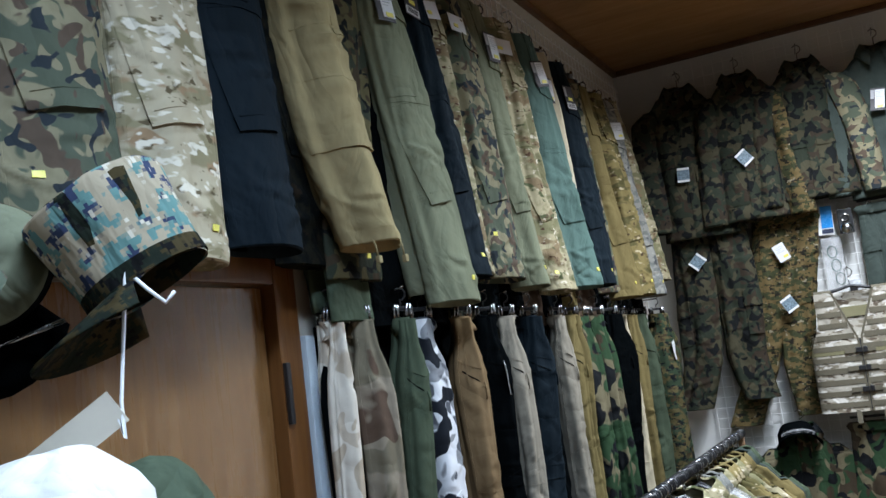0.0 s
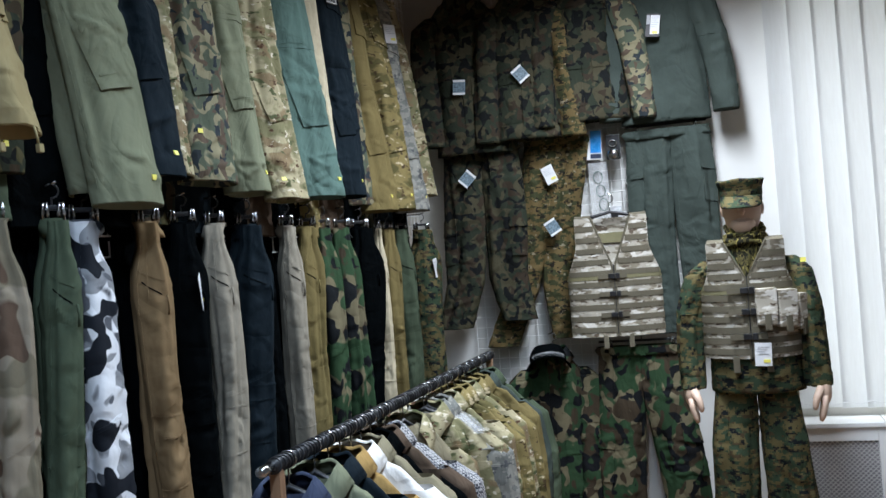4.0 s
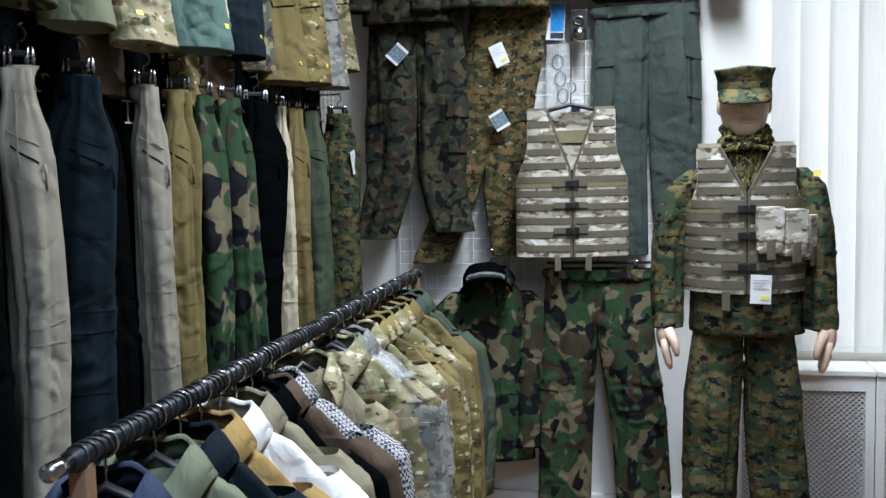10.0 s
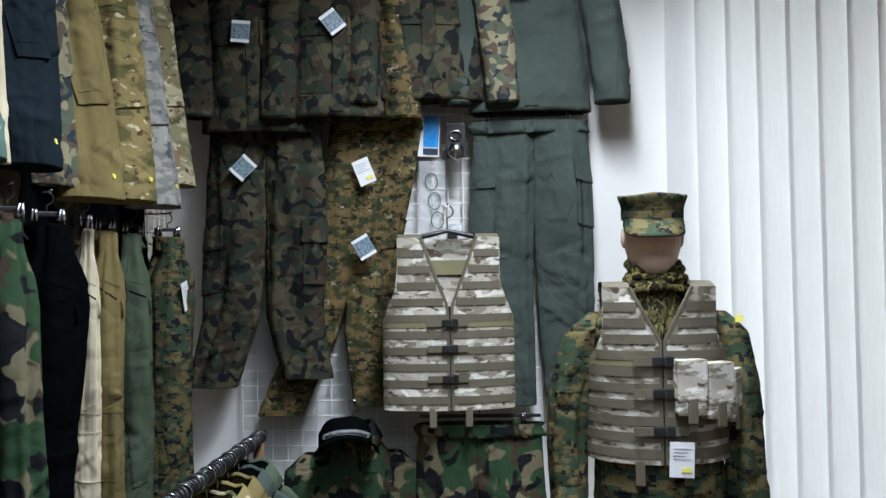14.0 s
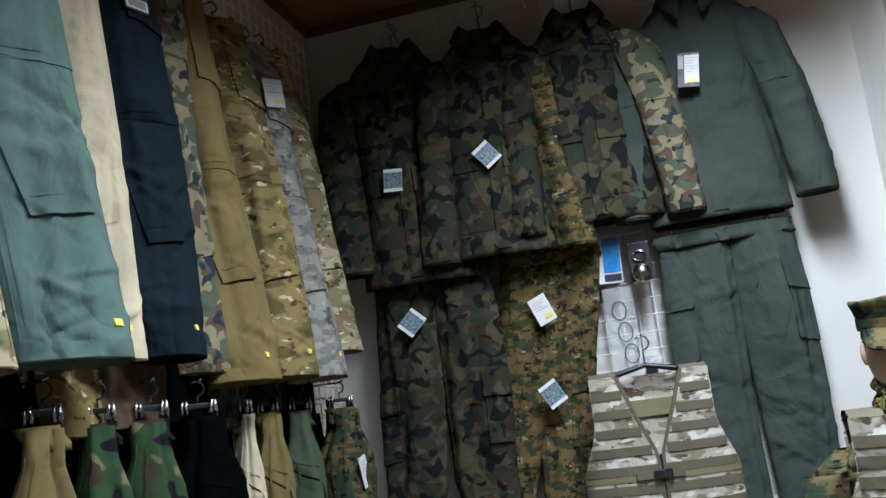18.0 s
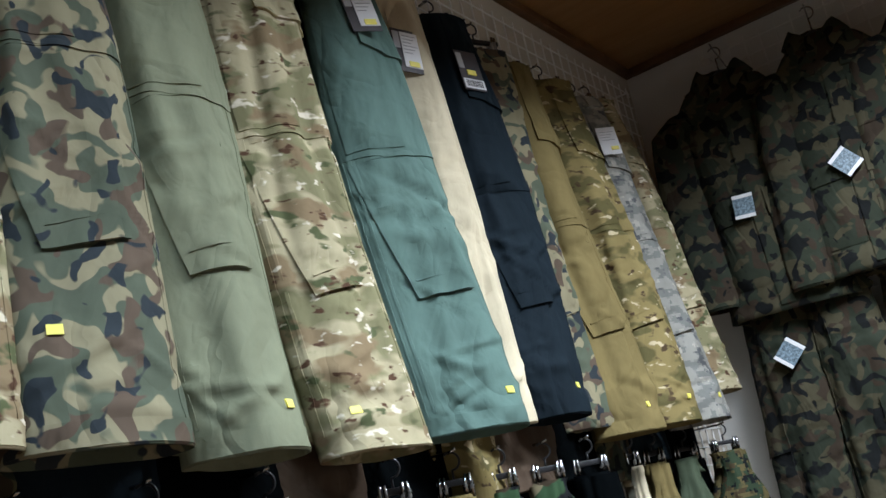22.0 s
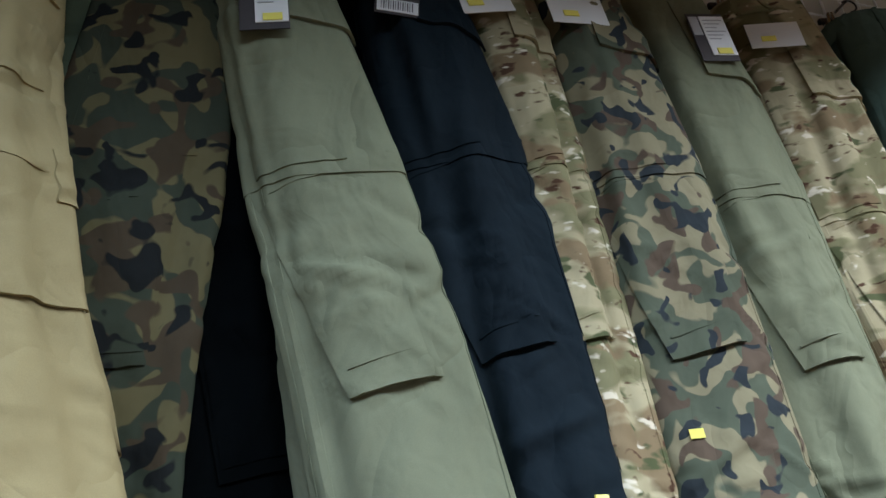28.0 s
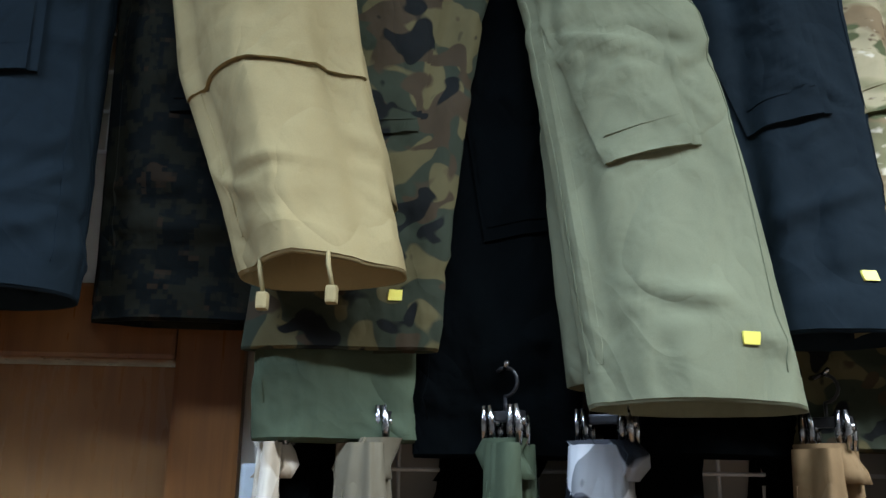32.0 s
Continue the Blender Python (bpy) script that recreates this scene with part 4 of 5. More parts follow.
# vertical blind: separate fabric slats, slightly turned
blinds = thing("vertical_blind", pose(0.545, BACK - 0.075, 0.79), "closed white fabric vertical blind in front of the window", "blind")
part("head_rail", boxes(((0, -0.02, 2.30), (2.0, 0.02, 2.345)), bevel=0.004), WHITEMETAL, blinds)
rng = np.random.RandomState(4)
for i in range(18):
    w, nx = 0.127, 7
    turn = radians(3.5 + rng.uniform(-1.5, 1.5))
    xs = np.linspace(-w / 2, w / 2, nx)
    bow = 0.006 * (1 - (xs / (w / 2)) ** 2)
    v, zs = [], np.linspace(0.0 + rng.uniform(0, 0.006), 2.30, 9)
    for side in (0.0, 0.0012):
        for z in zs:
            sway = 0.004 * math.sin(2.1 * z + i)
            for x, y in zip(xs, bow):
                v.append((0.06 + i * 0.108 + x * math.cos(turn) - (y + side) * math.sin(turn), x * math.sin(turn) + (y + side) * math.cos(turn) + sway, z))
    n = nx * len(zs)
    f = [(r * nx + k, r * nx + k + 1, (r + 1) * nx + k + 1, (r + 1) * nx + k) for r in range(len(zs) - 1) for k in range(nx - 1)]
    mesh("slat", v, f + [tuple(n + q for q in p[::-1]) for p in f], BLIND, blinds)
bar("bottom_chain", [(0.02 + 0.02 * i, -0.012 - 0.004 * math.sin(i * 1.2), 0.035 - 0.012 * abs(math.sin(i * 0.58))) for i in range(97)], 0.0015, WHITEPLASTIC, blinds, 5)


# radiator covers with a diamond mesh front
def radiator_cover(x0, x1):
    t = thing("radiator_cover", pose(x0, BACK - 0.2, 0.10), "white metal radiator cover with expanded mesh front", "radiator cover", "radiator covers")
    w, h = x1 - x0 - 0.004, 0.645
    part("top", boxes(((0, -0.012, h - 0.022), (w, 0.19, h)), bevel=0.005), WHITEMETAL, t)
    part("frame", boxes(((0, 0, 0), (0.035, 0.025, h - 0.022)), ((w - 0.035, 0, 0), (w, 0.025, h - 0.022)), ((0.035, 0, 0), (w - 0.035, 0.025, 0.035)),
                        ((0.035, 0, h - 0.085), (w - 0.035, 0.025, h - 0.022)), bevel=0.003), WHITEMETAL, t)
    for x in (0, w - 0.012):
        part("side", boxes(((x, 0.025, 0), (x + 0.012, 0.19, h - 0.022))), WHITEMETAL, t)
    v, f, step, pitch = [], [], 0.011, 0.0105
    cols, rows = int((w - 0.07) / step), int((h - 0.12) / pitch)
    for r in range(rows + 1):
        z = 0.035 + r * pitch
        for c in range(cols + 1):
            x = 0.035 + c * (w - 0.07) / cols
            dz = (0.0042 if (c + r) % 2 else -0.0042)
            v += [(x, 0.008, z + dz - 0.0024), (x, 0.008, z + dz + 0.0024), (x, 0.0095, z + dz + 0.0024)]
            if c:
                q = len(v) - 6
                f += [(q, q + 3, q + 4, q + 1), (q + 1, q + 4, q + 5, q + 2)]
    tagged(mesh("mesh_front", v, f, WHITEMETAL, t, smooth=False), kind="stuff")
    part("inner_back", boxes(((0.012, 0.17, 0.0), (w - 0.012, 0.18, h - 0.022))), PRINT, t, "grey inner back")
    for x in (0.03, w - 0.06):
        part("foot", boxes(((x, 0.02, -0.1), (x + 0.03, 0.17, 0.0))), WHITEMETAL, t)
    return t


for k in range(3):
    radiator_cover(0.385 + 0.54 * k, 0.385 + 0.54 * (k + 1))
solid("trim_3", [((LEFT, BACK - 0.03, 0.085), (0.37, BACK, 0.135))], WHITEPLASTIC, "white plastic cable trunking along the wall", "trim", 0.005)
solid("baseboard", [((LEFT, BACK - 0.018, 0.0), (0.37, BACK, 0.07))], WHITEPLASTIC, "white plastic skirting board", "baseboard", 0.004)

# door
door = thing("door_1", pose(LEFT, DOOR0, 0), "brown wood-veneer panel door, closed", "door", kind="structure")
W = DOOR1 - DOOR0
part("door_leaf", boxes(((-0.050, 0.010, 0.008), (-0.014, W - 0.010, DOORTOP - 0.008)), bevel=0.002), DOORWOOD, door)
part("door_frame", boxes(((-0.10, -0.03, 0.0), (0.022, 0.008, DOORTOP + 0.09)), ((-0.10, W - 0.006, 0.0), (0.022, W + 0.078, DOORTOP + 0.09)),
                         ((-0.10, 0.008, DOORTOP - 0.004), (0.022, W - 0.006, DOORTOP + 0.09)), bevel=0.006), FRAMEWOOD, door)
lock = part("lock_plate", boxes(((0.0225, W - 0.005, 1.58), (0.034, W + 0.012, 1.72)), bevel=0.004), PLASTIC, door, "long dark metal lock plate")
solid("trim_4", [((LEFT, DOOR1 + 0.083, 0.0), (LEFT + 0.032, DOOR1 + 0.122, 1.78))], BLUESTRIP, "pale blue upright plastic strip beside the door frame", "trim", 0.006)


# ---- wire grids ----
def wire_grid(m, width, height, label, step=0.055):
    t = thing("wire_grid", m, label, "wire grid", "wall grids")
    up = pipe([(0, 0, 0), (0, 0, height)], 0.0026, 6)
    across = pipe([(0, 0, 0), (width, 0, 0)], 0.0026, 6)
    shared = {}
    for key, (v, f) in (("up", up), ("across", across)):
        data = bpy.data.meshes.new("wire")
        data.from_pydata(v, [], f)
        data.materials.append(WIRE)
        shared[key] = data
    for i in range(int(width / step) + 1):
        o = new("wire", shared["up"])
        o.parent, o.location = t, (i * step, 0, 0)
    for i in range(int(height / step) + 1):
        o = new("wire", shared["across"])
        o.parent, o.location = t, (0, -0.004, i * step)
    for x in (0.035, width / 2, width - 0.035):
        bar("wall_hook", [(x, 0.03, height - 0.03), (x, -0.012, height - 0.03), (x, -0.012, height - 0.05)], 0.004, WIRE, t, 6)
    return t


wire_grid(pose(LEFT + 0.035, 0.75, 2.16, 0, 0, 90), 1.02, 0.96, "white wire display grid above the door")
wire_grid(pose(LEFT + 0.035, 1.90, 1.72, 0, 0, 90), 3.20, 1.40, "white wire display grid on the cream wall")
wire_grid(pose(-1.02, BACK - 0.035, 0.99, 0, 0, 0), 1.10, 2.17, "white wire display grid on the white wall")

# ---- trousers on the long wall ----
UPPER = [  # waist y, waist x, hem z, turn, cloth, length, half widths' factors at top and hem, sway to the hem, tag, label
    (1.05, -1.21, 1.88, 10, PANTERA, 1.00, 1.05, 1.18, 0.00, None, "woodland camouflage trousers hanging high on the wall"),
    (1.295, -1.21, 1.90, 10, LIGHTMULTI, 1.00, 1.00, 1.15, 0.00, None, "light tan camouflage trousers hanging high on the wall"),
    (1.54, -1.22, 1.94, 8, NAVY, 1.00, 1.00, 1.08, 0.01, None, "dark navy trousers hanging high on the wall"),
    (1.816, -1.20, 1.965, 8, KHAKI, 1.00, 1.50, 0.80, 0.110, 0, "khaki trousers with drawstring hem, hanging on the wall"),
    (2.068, -1.235, 1.90, 4, SHADEPAN, 1.02, 0.90, 1.02, -0.12, None, "woodland camouflage trousers behind khaki ones, in shaded colours"),
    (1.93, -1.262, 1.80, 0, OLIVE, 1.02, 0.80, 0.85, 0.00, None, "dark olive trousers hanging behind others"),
    (1.76, -1.265, 1.93, 0, DARKPIXEL, 1.02, 1.00, 1.05, 0.00, None, "very dark camouflage trousers added behind others for shade"),
    # Added black pair, standing in for shade between the near trousers.
    (1.45, -1.265, 1.95, 0, INK, 1.00, 1.10, 1.10, 0.00, None, "black trousers filling shaded gaps behind others"),
    (2.13, -1.262, 1.785, 0, INK, 1.02, 0.85, 0.90, 0.00, None, "black trousers filling shaded gaps behind others"),
    (2.172, -1.205, 1.83, 10, SAGE, 1.08, 0.86, 1.10, 0.165, 0, "sage green cargo trousers hanging on the wall"),
    (2.39, -1.215, 1.91, 10, NAVY, 1.02, 0.86, 0.95, 0.11, 0, "dark navy cargo trousers hanging on the wall"),
    (2.56, -1.215, 1.92, 12, MULTI, 1.02, 0.60, 0.62, 0.05, 0, "tan multi-terrain camouflage trousers hanging on the wall"),
    (2.705, -1.205, 1.91, 12, PANTERA, 1.02, 0.82, 1.10, 0.065, 0, "woodland camouflage cargo trousers hanging on the wall"),
    (2.90, -1.205, 1.89, 12, SAGE, 1.02, 0.86, 0.92, 0.085, 0, "light sage green cargo trousers hanging on the wall"),
    (3.13, -1.205, 1.88, 14, MULTI, 1.03, 0.86, 1.00, 0.10, 0, "tan multi-terrain camouflage trousers hanging on the wall"),
    (3.42, -1.205, 1.90, 18, TEAL, 1.03, 0.90, 1.12, 0.09, 0, "spruce green cargo trousers hanging on the wall"),
    (3.62, -1.235, 1.92, 18, BEIGE, 1.00, 0.80, 0.85, 0.06, 0, "beige trousers hanging partly hidden on the wall"),
    (3.84, -1.215, 1.92, 22, NAVY, 1.00, 0.95, 0.85, 0.03, 0, "dark navy trousers hanging on the wall"),
    (4.00, -1.235, 1.90, 22, PANTERA, 1.00, 0.80, 0.80, 0.05, None, "woodland camouflage trousers hanging partly hidden"),
    (4.12, -1.205, 1.87, 26, MOSS, 1.00, 0.85, 0.95, 0.05, None, "olive brown trousers hanging on the wall"),
    (4.33, -1.20, 1.88, 30, TROPIC, 1.00, 0.85, 1.00, 0.06, None, "olive multi-terrain camouflage trousers hanging on the wall"),
    (4.53, -1.20, 1.88, 32, UCP, 1.00, 0.80, 0.95, 0.07, 1, "grey digital camouflage trousers hanging on the wall"),
    (4.68, -1.22, 1.96, 32, MULTI, 0.96, 0.85, 0.95, 0.09, None, "faded tan camouflage trousers hanging near the corner"),
]
# Added rear layer; its dark cloth stands in for shade on the wall.
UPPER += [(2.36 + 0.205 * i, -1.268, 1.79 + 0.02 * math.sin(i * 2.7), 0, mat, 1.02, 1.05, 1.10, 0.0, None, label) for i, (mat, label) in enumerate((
    (INK, "black trousers filling shaded gaps behind others"), (SHADEPAN, "dark camouflage trousers added behind others for shade"), (NAVY, "dark navy trousers added behind others for shade"),
    (INK, "black trousers filling shaded gaps behind others"), (BROWN, "dark brown trousers hanging behind others"), (INK, "black trousers filling shaded gaps behind others"),
    (TROPIC, "olive camouflage trousers hanging behind others"), (BROWN, "dark brown trousers hanging behind others"), (INK, "black trousers filling shaded gaps behind others"),
    (SHADEPAN, "dark camouflage trousers added behind others for shade"), (NAVY, "dark navy trousers added behind others for shade"), (INK, "black trousers filling shaded gaps behind others")))]
TAGS = {SAGE: 0, NAVY: 4, MULTI: 3, PANTERA: 3, TEAL: 0, BEIGE: 0, KHAKI: 4, UCP: 1}


def peg_to(x, turn):
    """The way from a hanger at x to the grid on the long wall, in the hanger's own axes."""
    far = max(x - LEFT - 0.035, 0.01)
    return (-far * math.sin(radians(turn)), far * math.cos(radians(turn)))


BASE = (0.092, 0.105, 0.112, 0.110, 0.107)
for n, (y, x, hem_z, turn, mat, length, k0, k1, sway, tag, label) in enumerate(UPPER):
    behind = x < -1.23
    widths = (0.105, 0.112, 0.116, 0.108, 0.090) if mat is KHAKI else tuple(w * (1.0 if behind else 0.965) * (k0 + (k1 - k0) * i / 4) for i, w in enumerate(BASE))
    trousers(pose(x if behind else x - 0.035, y, hem_z + length, -1.5 if behind else -4.0, 0, 90 - turn), mat, label, length, True, widths,
             0.016 if behind else 0.046, shift=sway, seed=20 + n, tag=None if tag is None else TAGS[mat], dot=x > -1.24 and n != 2 and mat is not KHAKI, group="upper row of trousers", peg=peg_to(x if behind else x - 0.035, turn), cords=mat is KHAKI, pressed=0.042 if mat is KHAKI else 0.006,
             panel=mat is KHAKI, second=0.90 if mat is KHAKI else 0.97, rumple=0.9, dot_u=0.32 if mat in (PANTERA, MULTI) else 0.165, dot_v=0.86 if mat is PANTERA else 0.938,
             tag_x=0.02, tag_z={3: -0.25, 9: -0.19, 10: -0.135, 11: -0.175, 12: -0.175}.get(n, -0.118), tag_turn=(9, -6, 14, -12)[n % 4], fine=not behind)

LOWER = [  # y, x, turn, cloth, length, half width at the hip, label
    (1.87, -1.235, 30, DESERT, 1.00, 0.030, "pale desert camouflage trousers clipped on a hanger"),
    (1.975, -1.22, 32, DESERTDARK, 1.00, 0.056, "faded desert camouflage trousers clipped on a hanger"),
    (2.125, -1.18, 40, OLIVE, 1.00, 0.042, "olive green trousers clipped on a hanger"),
    (2.24, -1.19, 38, URBAN, 1.00, 0.070, "white and grey urban camouflage trousers clipped on a hanger"),
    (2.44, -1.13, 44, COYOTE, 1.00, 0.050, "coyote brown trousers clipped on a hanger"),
    (2.595, -1.13, 42, INK, 1.00, 0.072, "blackish navy trousers clipped on a hanger"),
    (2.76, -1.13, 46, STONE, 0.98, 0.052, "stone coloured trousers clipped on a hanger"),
    (2.85, -1.21, 42, BROWN, 0.96, 0.050, "dark brown trousers in the shade"),
    (2.95, -1.13, 44, NAVY, 1.00, 0.066, "dark navy trousers clipped on a hanger"),
    (3.10, -1.19, 44, INK, 1.00, 0.060, "black trousers clipped on a hanger"),
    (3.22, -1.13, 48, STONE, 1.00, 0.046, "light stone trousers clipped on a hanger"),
    (3.385, -1.13, 48, MOSS, 1.00, 0.060, "olive khaki trousers clipped on a hanger"),
    (3.56, -1.15, 48, WOODLAND, 1.00, 0.056, "woodland camouflage trousers clipped on a hanger"),
    (3.70, -1.13, 48, WOODLAND, 1.00, 0.066, "woodland camouflage trousers clipped on a hanger"),
    (3.88, -1.13, 48, INK, 1.00, 0.085, "black trousers clipped on a hanger"),
    (4.12, -1.15, 50, BEIGE, 0.98, 0.034, "beige trousers clipped on a hanger"),
    (4.23, -1.14, 50, MOSS, 1.00, 0.050, "olive khaki trousers clipped on a hanger"),
    (4.43, -1.14, 50, OLIVE, 1.00, 0.064, "olive green trousers clipped on a hanger"),
    (4.68, -1.12, 48, MARPAT, 1.00, 0.085, "dark digital camouflage trousers clipped on a hanger"),
]
# Added row of black pairs that imitates shade in the gaps.
LOWER += [(1.93 + 0.19 * i, -1.272, 2, INK, 0.98, 0.105, "black trousers filling shaded gaps behind others") for i in range(16)]
PROFILE = (0.55, 0.58, 0.95, 1.06, 1.02, 1.0, 0.98, 0.96, 0.98, 1.0, 0.98, 0.95, 0.97, 1.0, 1.03, 1.06, 1.10)
for n, (y, x, turn, mat, length, half, label) in enumerate(LOWER):
    near = n < 19
    if near and y > 2.4:
        x, y = x - 0.05, y + 0.05 * (y - 1.2) / 1.25
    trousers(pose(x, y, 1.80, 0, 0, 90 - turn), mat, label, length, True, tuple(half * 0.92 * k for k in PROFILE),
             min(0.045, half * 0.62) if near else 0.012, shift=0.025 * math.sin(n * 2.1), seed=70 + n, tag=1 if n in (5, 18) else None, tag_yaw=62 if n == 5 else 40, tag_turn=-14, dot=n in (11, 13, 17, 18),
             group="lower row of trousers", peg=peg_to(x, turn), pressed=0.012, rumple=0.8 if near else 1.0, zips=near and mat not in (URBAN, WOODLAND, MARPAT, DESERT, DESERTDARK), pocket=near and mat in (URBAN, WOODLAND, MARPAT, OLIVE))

# ---- back wall ----
GRID_Y = BACK - 0.035
for x, y, turn, mat, arm_mat, length, half, sleeve, out, seed, tag, tag_at, label in (
        (-0.915, 4.99, 6, DUSKPAN, None, 0.82, 0.190, 0.68, 0.00, 11, 2, (-0.03, -0.445), "woodland camouflage jacket in shaded colours on a hanger"),
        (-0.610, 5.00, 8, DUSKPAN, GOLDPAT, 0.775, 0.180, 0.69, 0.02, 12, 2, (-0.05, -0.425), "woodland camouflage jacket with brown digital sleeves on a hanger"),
        # Lit right sleeve is the lighter copy of the body's print.
        (-0.300, 5.03, 6, DUSKPAN, PANTERA, 0.715, 0.185, 0.64, 0.05, 14, None, (0, 0), "woodland camouflage jacket in shaded colours on a hanger"),
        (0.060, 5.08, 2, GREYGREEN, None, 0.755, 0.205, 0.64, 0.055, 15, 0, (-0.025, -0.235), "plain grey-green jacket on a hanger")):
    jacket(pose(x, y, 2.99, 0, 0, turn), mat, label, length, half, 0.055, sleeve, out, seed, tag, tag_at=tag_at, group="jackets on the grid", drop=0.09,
           arm_mat=arm_mat, pockets=mat is not GREYGREEN, peg=(0, GRID_Y - y), tag_turn={11: 4, 12: -38}.get(seed, 8), nv=34)

trousers(pose(-0.895, 5.04, 2.22), DUSKPAN, "woodland camouflage trousers in shaded colours on the wall grid", 0.94, False, (0.106, 0.112, 0.110, 0.100, 0.086), 0.045,
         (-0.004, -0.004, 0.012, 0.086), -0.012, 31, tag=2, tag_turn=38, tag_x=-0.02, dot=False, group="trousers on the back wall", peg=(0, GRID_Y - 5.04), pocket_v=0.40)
brown_pair = trousers(pose(-0.505, 5.10, 2.22), GOLDPAT, "brown digital camouflage trousers on the wall grid", 1.05, False, (0.084, 0.088, 0.086, 0.082, 0.082), 0.036,
         (-0.004, -0.004, 0.020, 0.085), -0.18, 33, tag=1, tag_turn=-28, tag_x=-0.07, dot=False, group="trousers on the back wall", peg=(0, GRID_Y - 5.10), pocket_v=0.36)
price_tag(brown_pair, pose(-0.055, -0.082, -0.42, -3, -30, 5), 2)
trousers(pose(0.045, 5.09, 2.20), GREYGREEN, "plain grey-green cargo trousers on the wall grid", 1.0, False, (0.106, 0.108, 0.104, 0.094, 0.088), 0.035,
         (0.0, 0.0, 0.010, 0.026), 0.03, 35, tag=None, dot=False, group="trousers on the back wall", peg=(0, GRID_Y - 5.09), pocket_v=0.15)
jacket(pose(-0.585, 4.99, 1.15, 0, 0, 8), WOODLAND, "woodland camouflage jacket hanging low on the wall", 0.80, 0.155, 0.05, 0.66, -0.02, 37, None, group="jackets on the grid",
       drop=0.08, peg=(0, GRID_Y - 4.99), nv=30, arm_wide=0.85)
trousers(pose(-0.145, 4.98, 1.15), WOODLAND, "woodland camouflage trousers hanging low on the wall", 1.02, False, (0.112, 0.116, 0.115, 0.113, 0.110), 0.045,
         (0.0, 0.012, 0.034, 0.056), 0.01, 39, tag=None, dot=False, group="trousers on the back wall", peg=(0, GRID_Y - 4.98), pocket_v=0.40)
vest(pose(-0.245, 4.93, 1.79, 0, 0, 6), "tan camouflage webbing load vest on a black hanger", 0.215, 0.06, 0.575)
jacket_hanger(pose(-0.245, 4.95, 1.815, 0, 0, 6), 0.36, 0.04, (0, GRID_Y - 4.95))

# ---- mannequin and its clothes ----
MX, MY = 0.354, 4.42
body = bmesh.new()


def add_tube(bm, points, radius, sides=12):
    v, f = pipe(points, radius, sides)
    vs = [bm.verts.new(p) for p in v]
    for q in f:
        bm.faces.new([vs[i] for i in q])


def ball(bm, c, r, scale):
    bmesh.ops.create_uvsphere(bm, u_segments=18, v_segments=12, radius=r, matrix=Matrix.LocRotScale(c, None, scale))


ball(body, (0, 0, 1.755), 0.1, (0.74, 0.95, 1.22))
ball(body, (0, -0.045, 1.69), 0.05, (0.98, 1.0, 1.0))
add_tube(body, [(0, -0.086, 1.775), (0, -0.106, 1.74), (0, -0.096, 1.727)], [0.008, 0.014, 0.008], 8)
ball(body, (0, -0.087, 1.698), 0.02, (1.15, 0.5, 0.4))
for s in (-1, 1):
    ball(body, (s * 0.074, 0.005, 1.755), 0.022, (0.4, 0.8, 1.3))
    add_tube(body, [(s * 0.13, 0.0, 1.52), (s * 0.20, 0.0, 1.45), (s * 0.235, -0.01, 1.24), (s * 0.245, -0.035, 1.06)], [0.035, 0.04, 0.034, 0.026])
    ball(body, (s * 0.243, -0.045, 1.000), 0.05, (0.55, 0.86, 1.15))
    for k in range(4):
        y = -0.078 + 0.019 * k
        add_tube(body, [(s * 0.243, y, 0.985), (s * 0.240, y - 0.003, 0.945), (s * 0.230, y - 0.004, 0.905 - 0.008 * (k in (1, 2))), (s * 0.224, y - 0.004, 0.888 - 0.008 * (k in (1, 2)))], [0.0125, 0.0125, 0.011, 0.006], 10)
    add_tube(body, [(s * 0.232, -0.078, 1.020), (s * 0.212, -0.098, 0.975), (s * 0.206, -0.100, 0.945), (s * 0.205, -0.098, 0.932)], [0.016, 0.0135, 0.011, 0.006], 10)
    add_tube(body, [(s * 0.095, 0, 1.0), (s * 0.105, 0, 0.55), (s * 0.115, 0.01, 0.08)], [0.06, 0.055, 0.04])
    ball(body, (s * 0.12, -0.05, 0.045), 0.06, (0.75, 1.9, 0.72))
add_tube(body, [(0, 0, 1.03), (0, 0, 1.15), (0, 0, 1.50), (0, 0, 1.57), (0, 0.0, 1.67)], [0.066, 0.07, 0.1, 0.05, 0.05], 16)
dummy = part("mannequin", body, SKIN, smooth=True)
dummy.matrix_world = pose(MX, MY, 0.005, 0, 0, -3) @ Matrix.Diagonal((1.06, 1.03, 1.0, 1.0))
tagged(dummy, "flesh-coloured standing shop mannequin dressed in camouflage", "mannequin")
at = pose(MX, MY, 0, 0, 0, -3) @ Matrix.Diagonal((1.06, 1.03, 1.0, 1.0))
utility_cap(at @ pose(0, -0.004, 1.815, 6), MARPAT, "digital camouflage eight-pointed cap on the mannequin", "mannequin clothes")
coat = jacket(at @ pose(0, 0, 1.625), MARPAT, "digital camouflage jacket worn by the mannequin", 0.615, 0.170, 0.112, 0.54, 0.05, 41, None, False, group="mannequin clothes", arm_deep=0.052, drop=0.06, nv=30, arm_wide=0.84)
part("size_sticker", boxes(((0.196, -0.0665, -0.100), (0.216, -0.0635, -0.082))), YELLOW, coat, "yellow size sticker")
trousers(at @ pose(0, 0, 1.04), MARPAT, "digital camouflage trousers worn by the mannequin", 1.01, False, (0.074, 0.088, 0.088, 0.085, 0.085), 0.078,
         (0.010, 0.020, 0.032, 0.046), 0.0, 43, pocket=False, tag=None, dot=False, hanger=False, group="mannequin clothes")
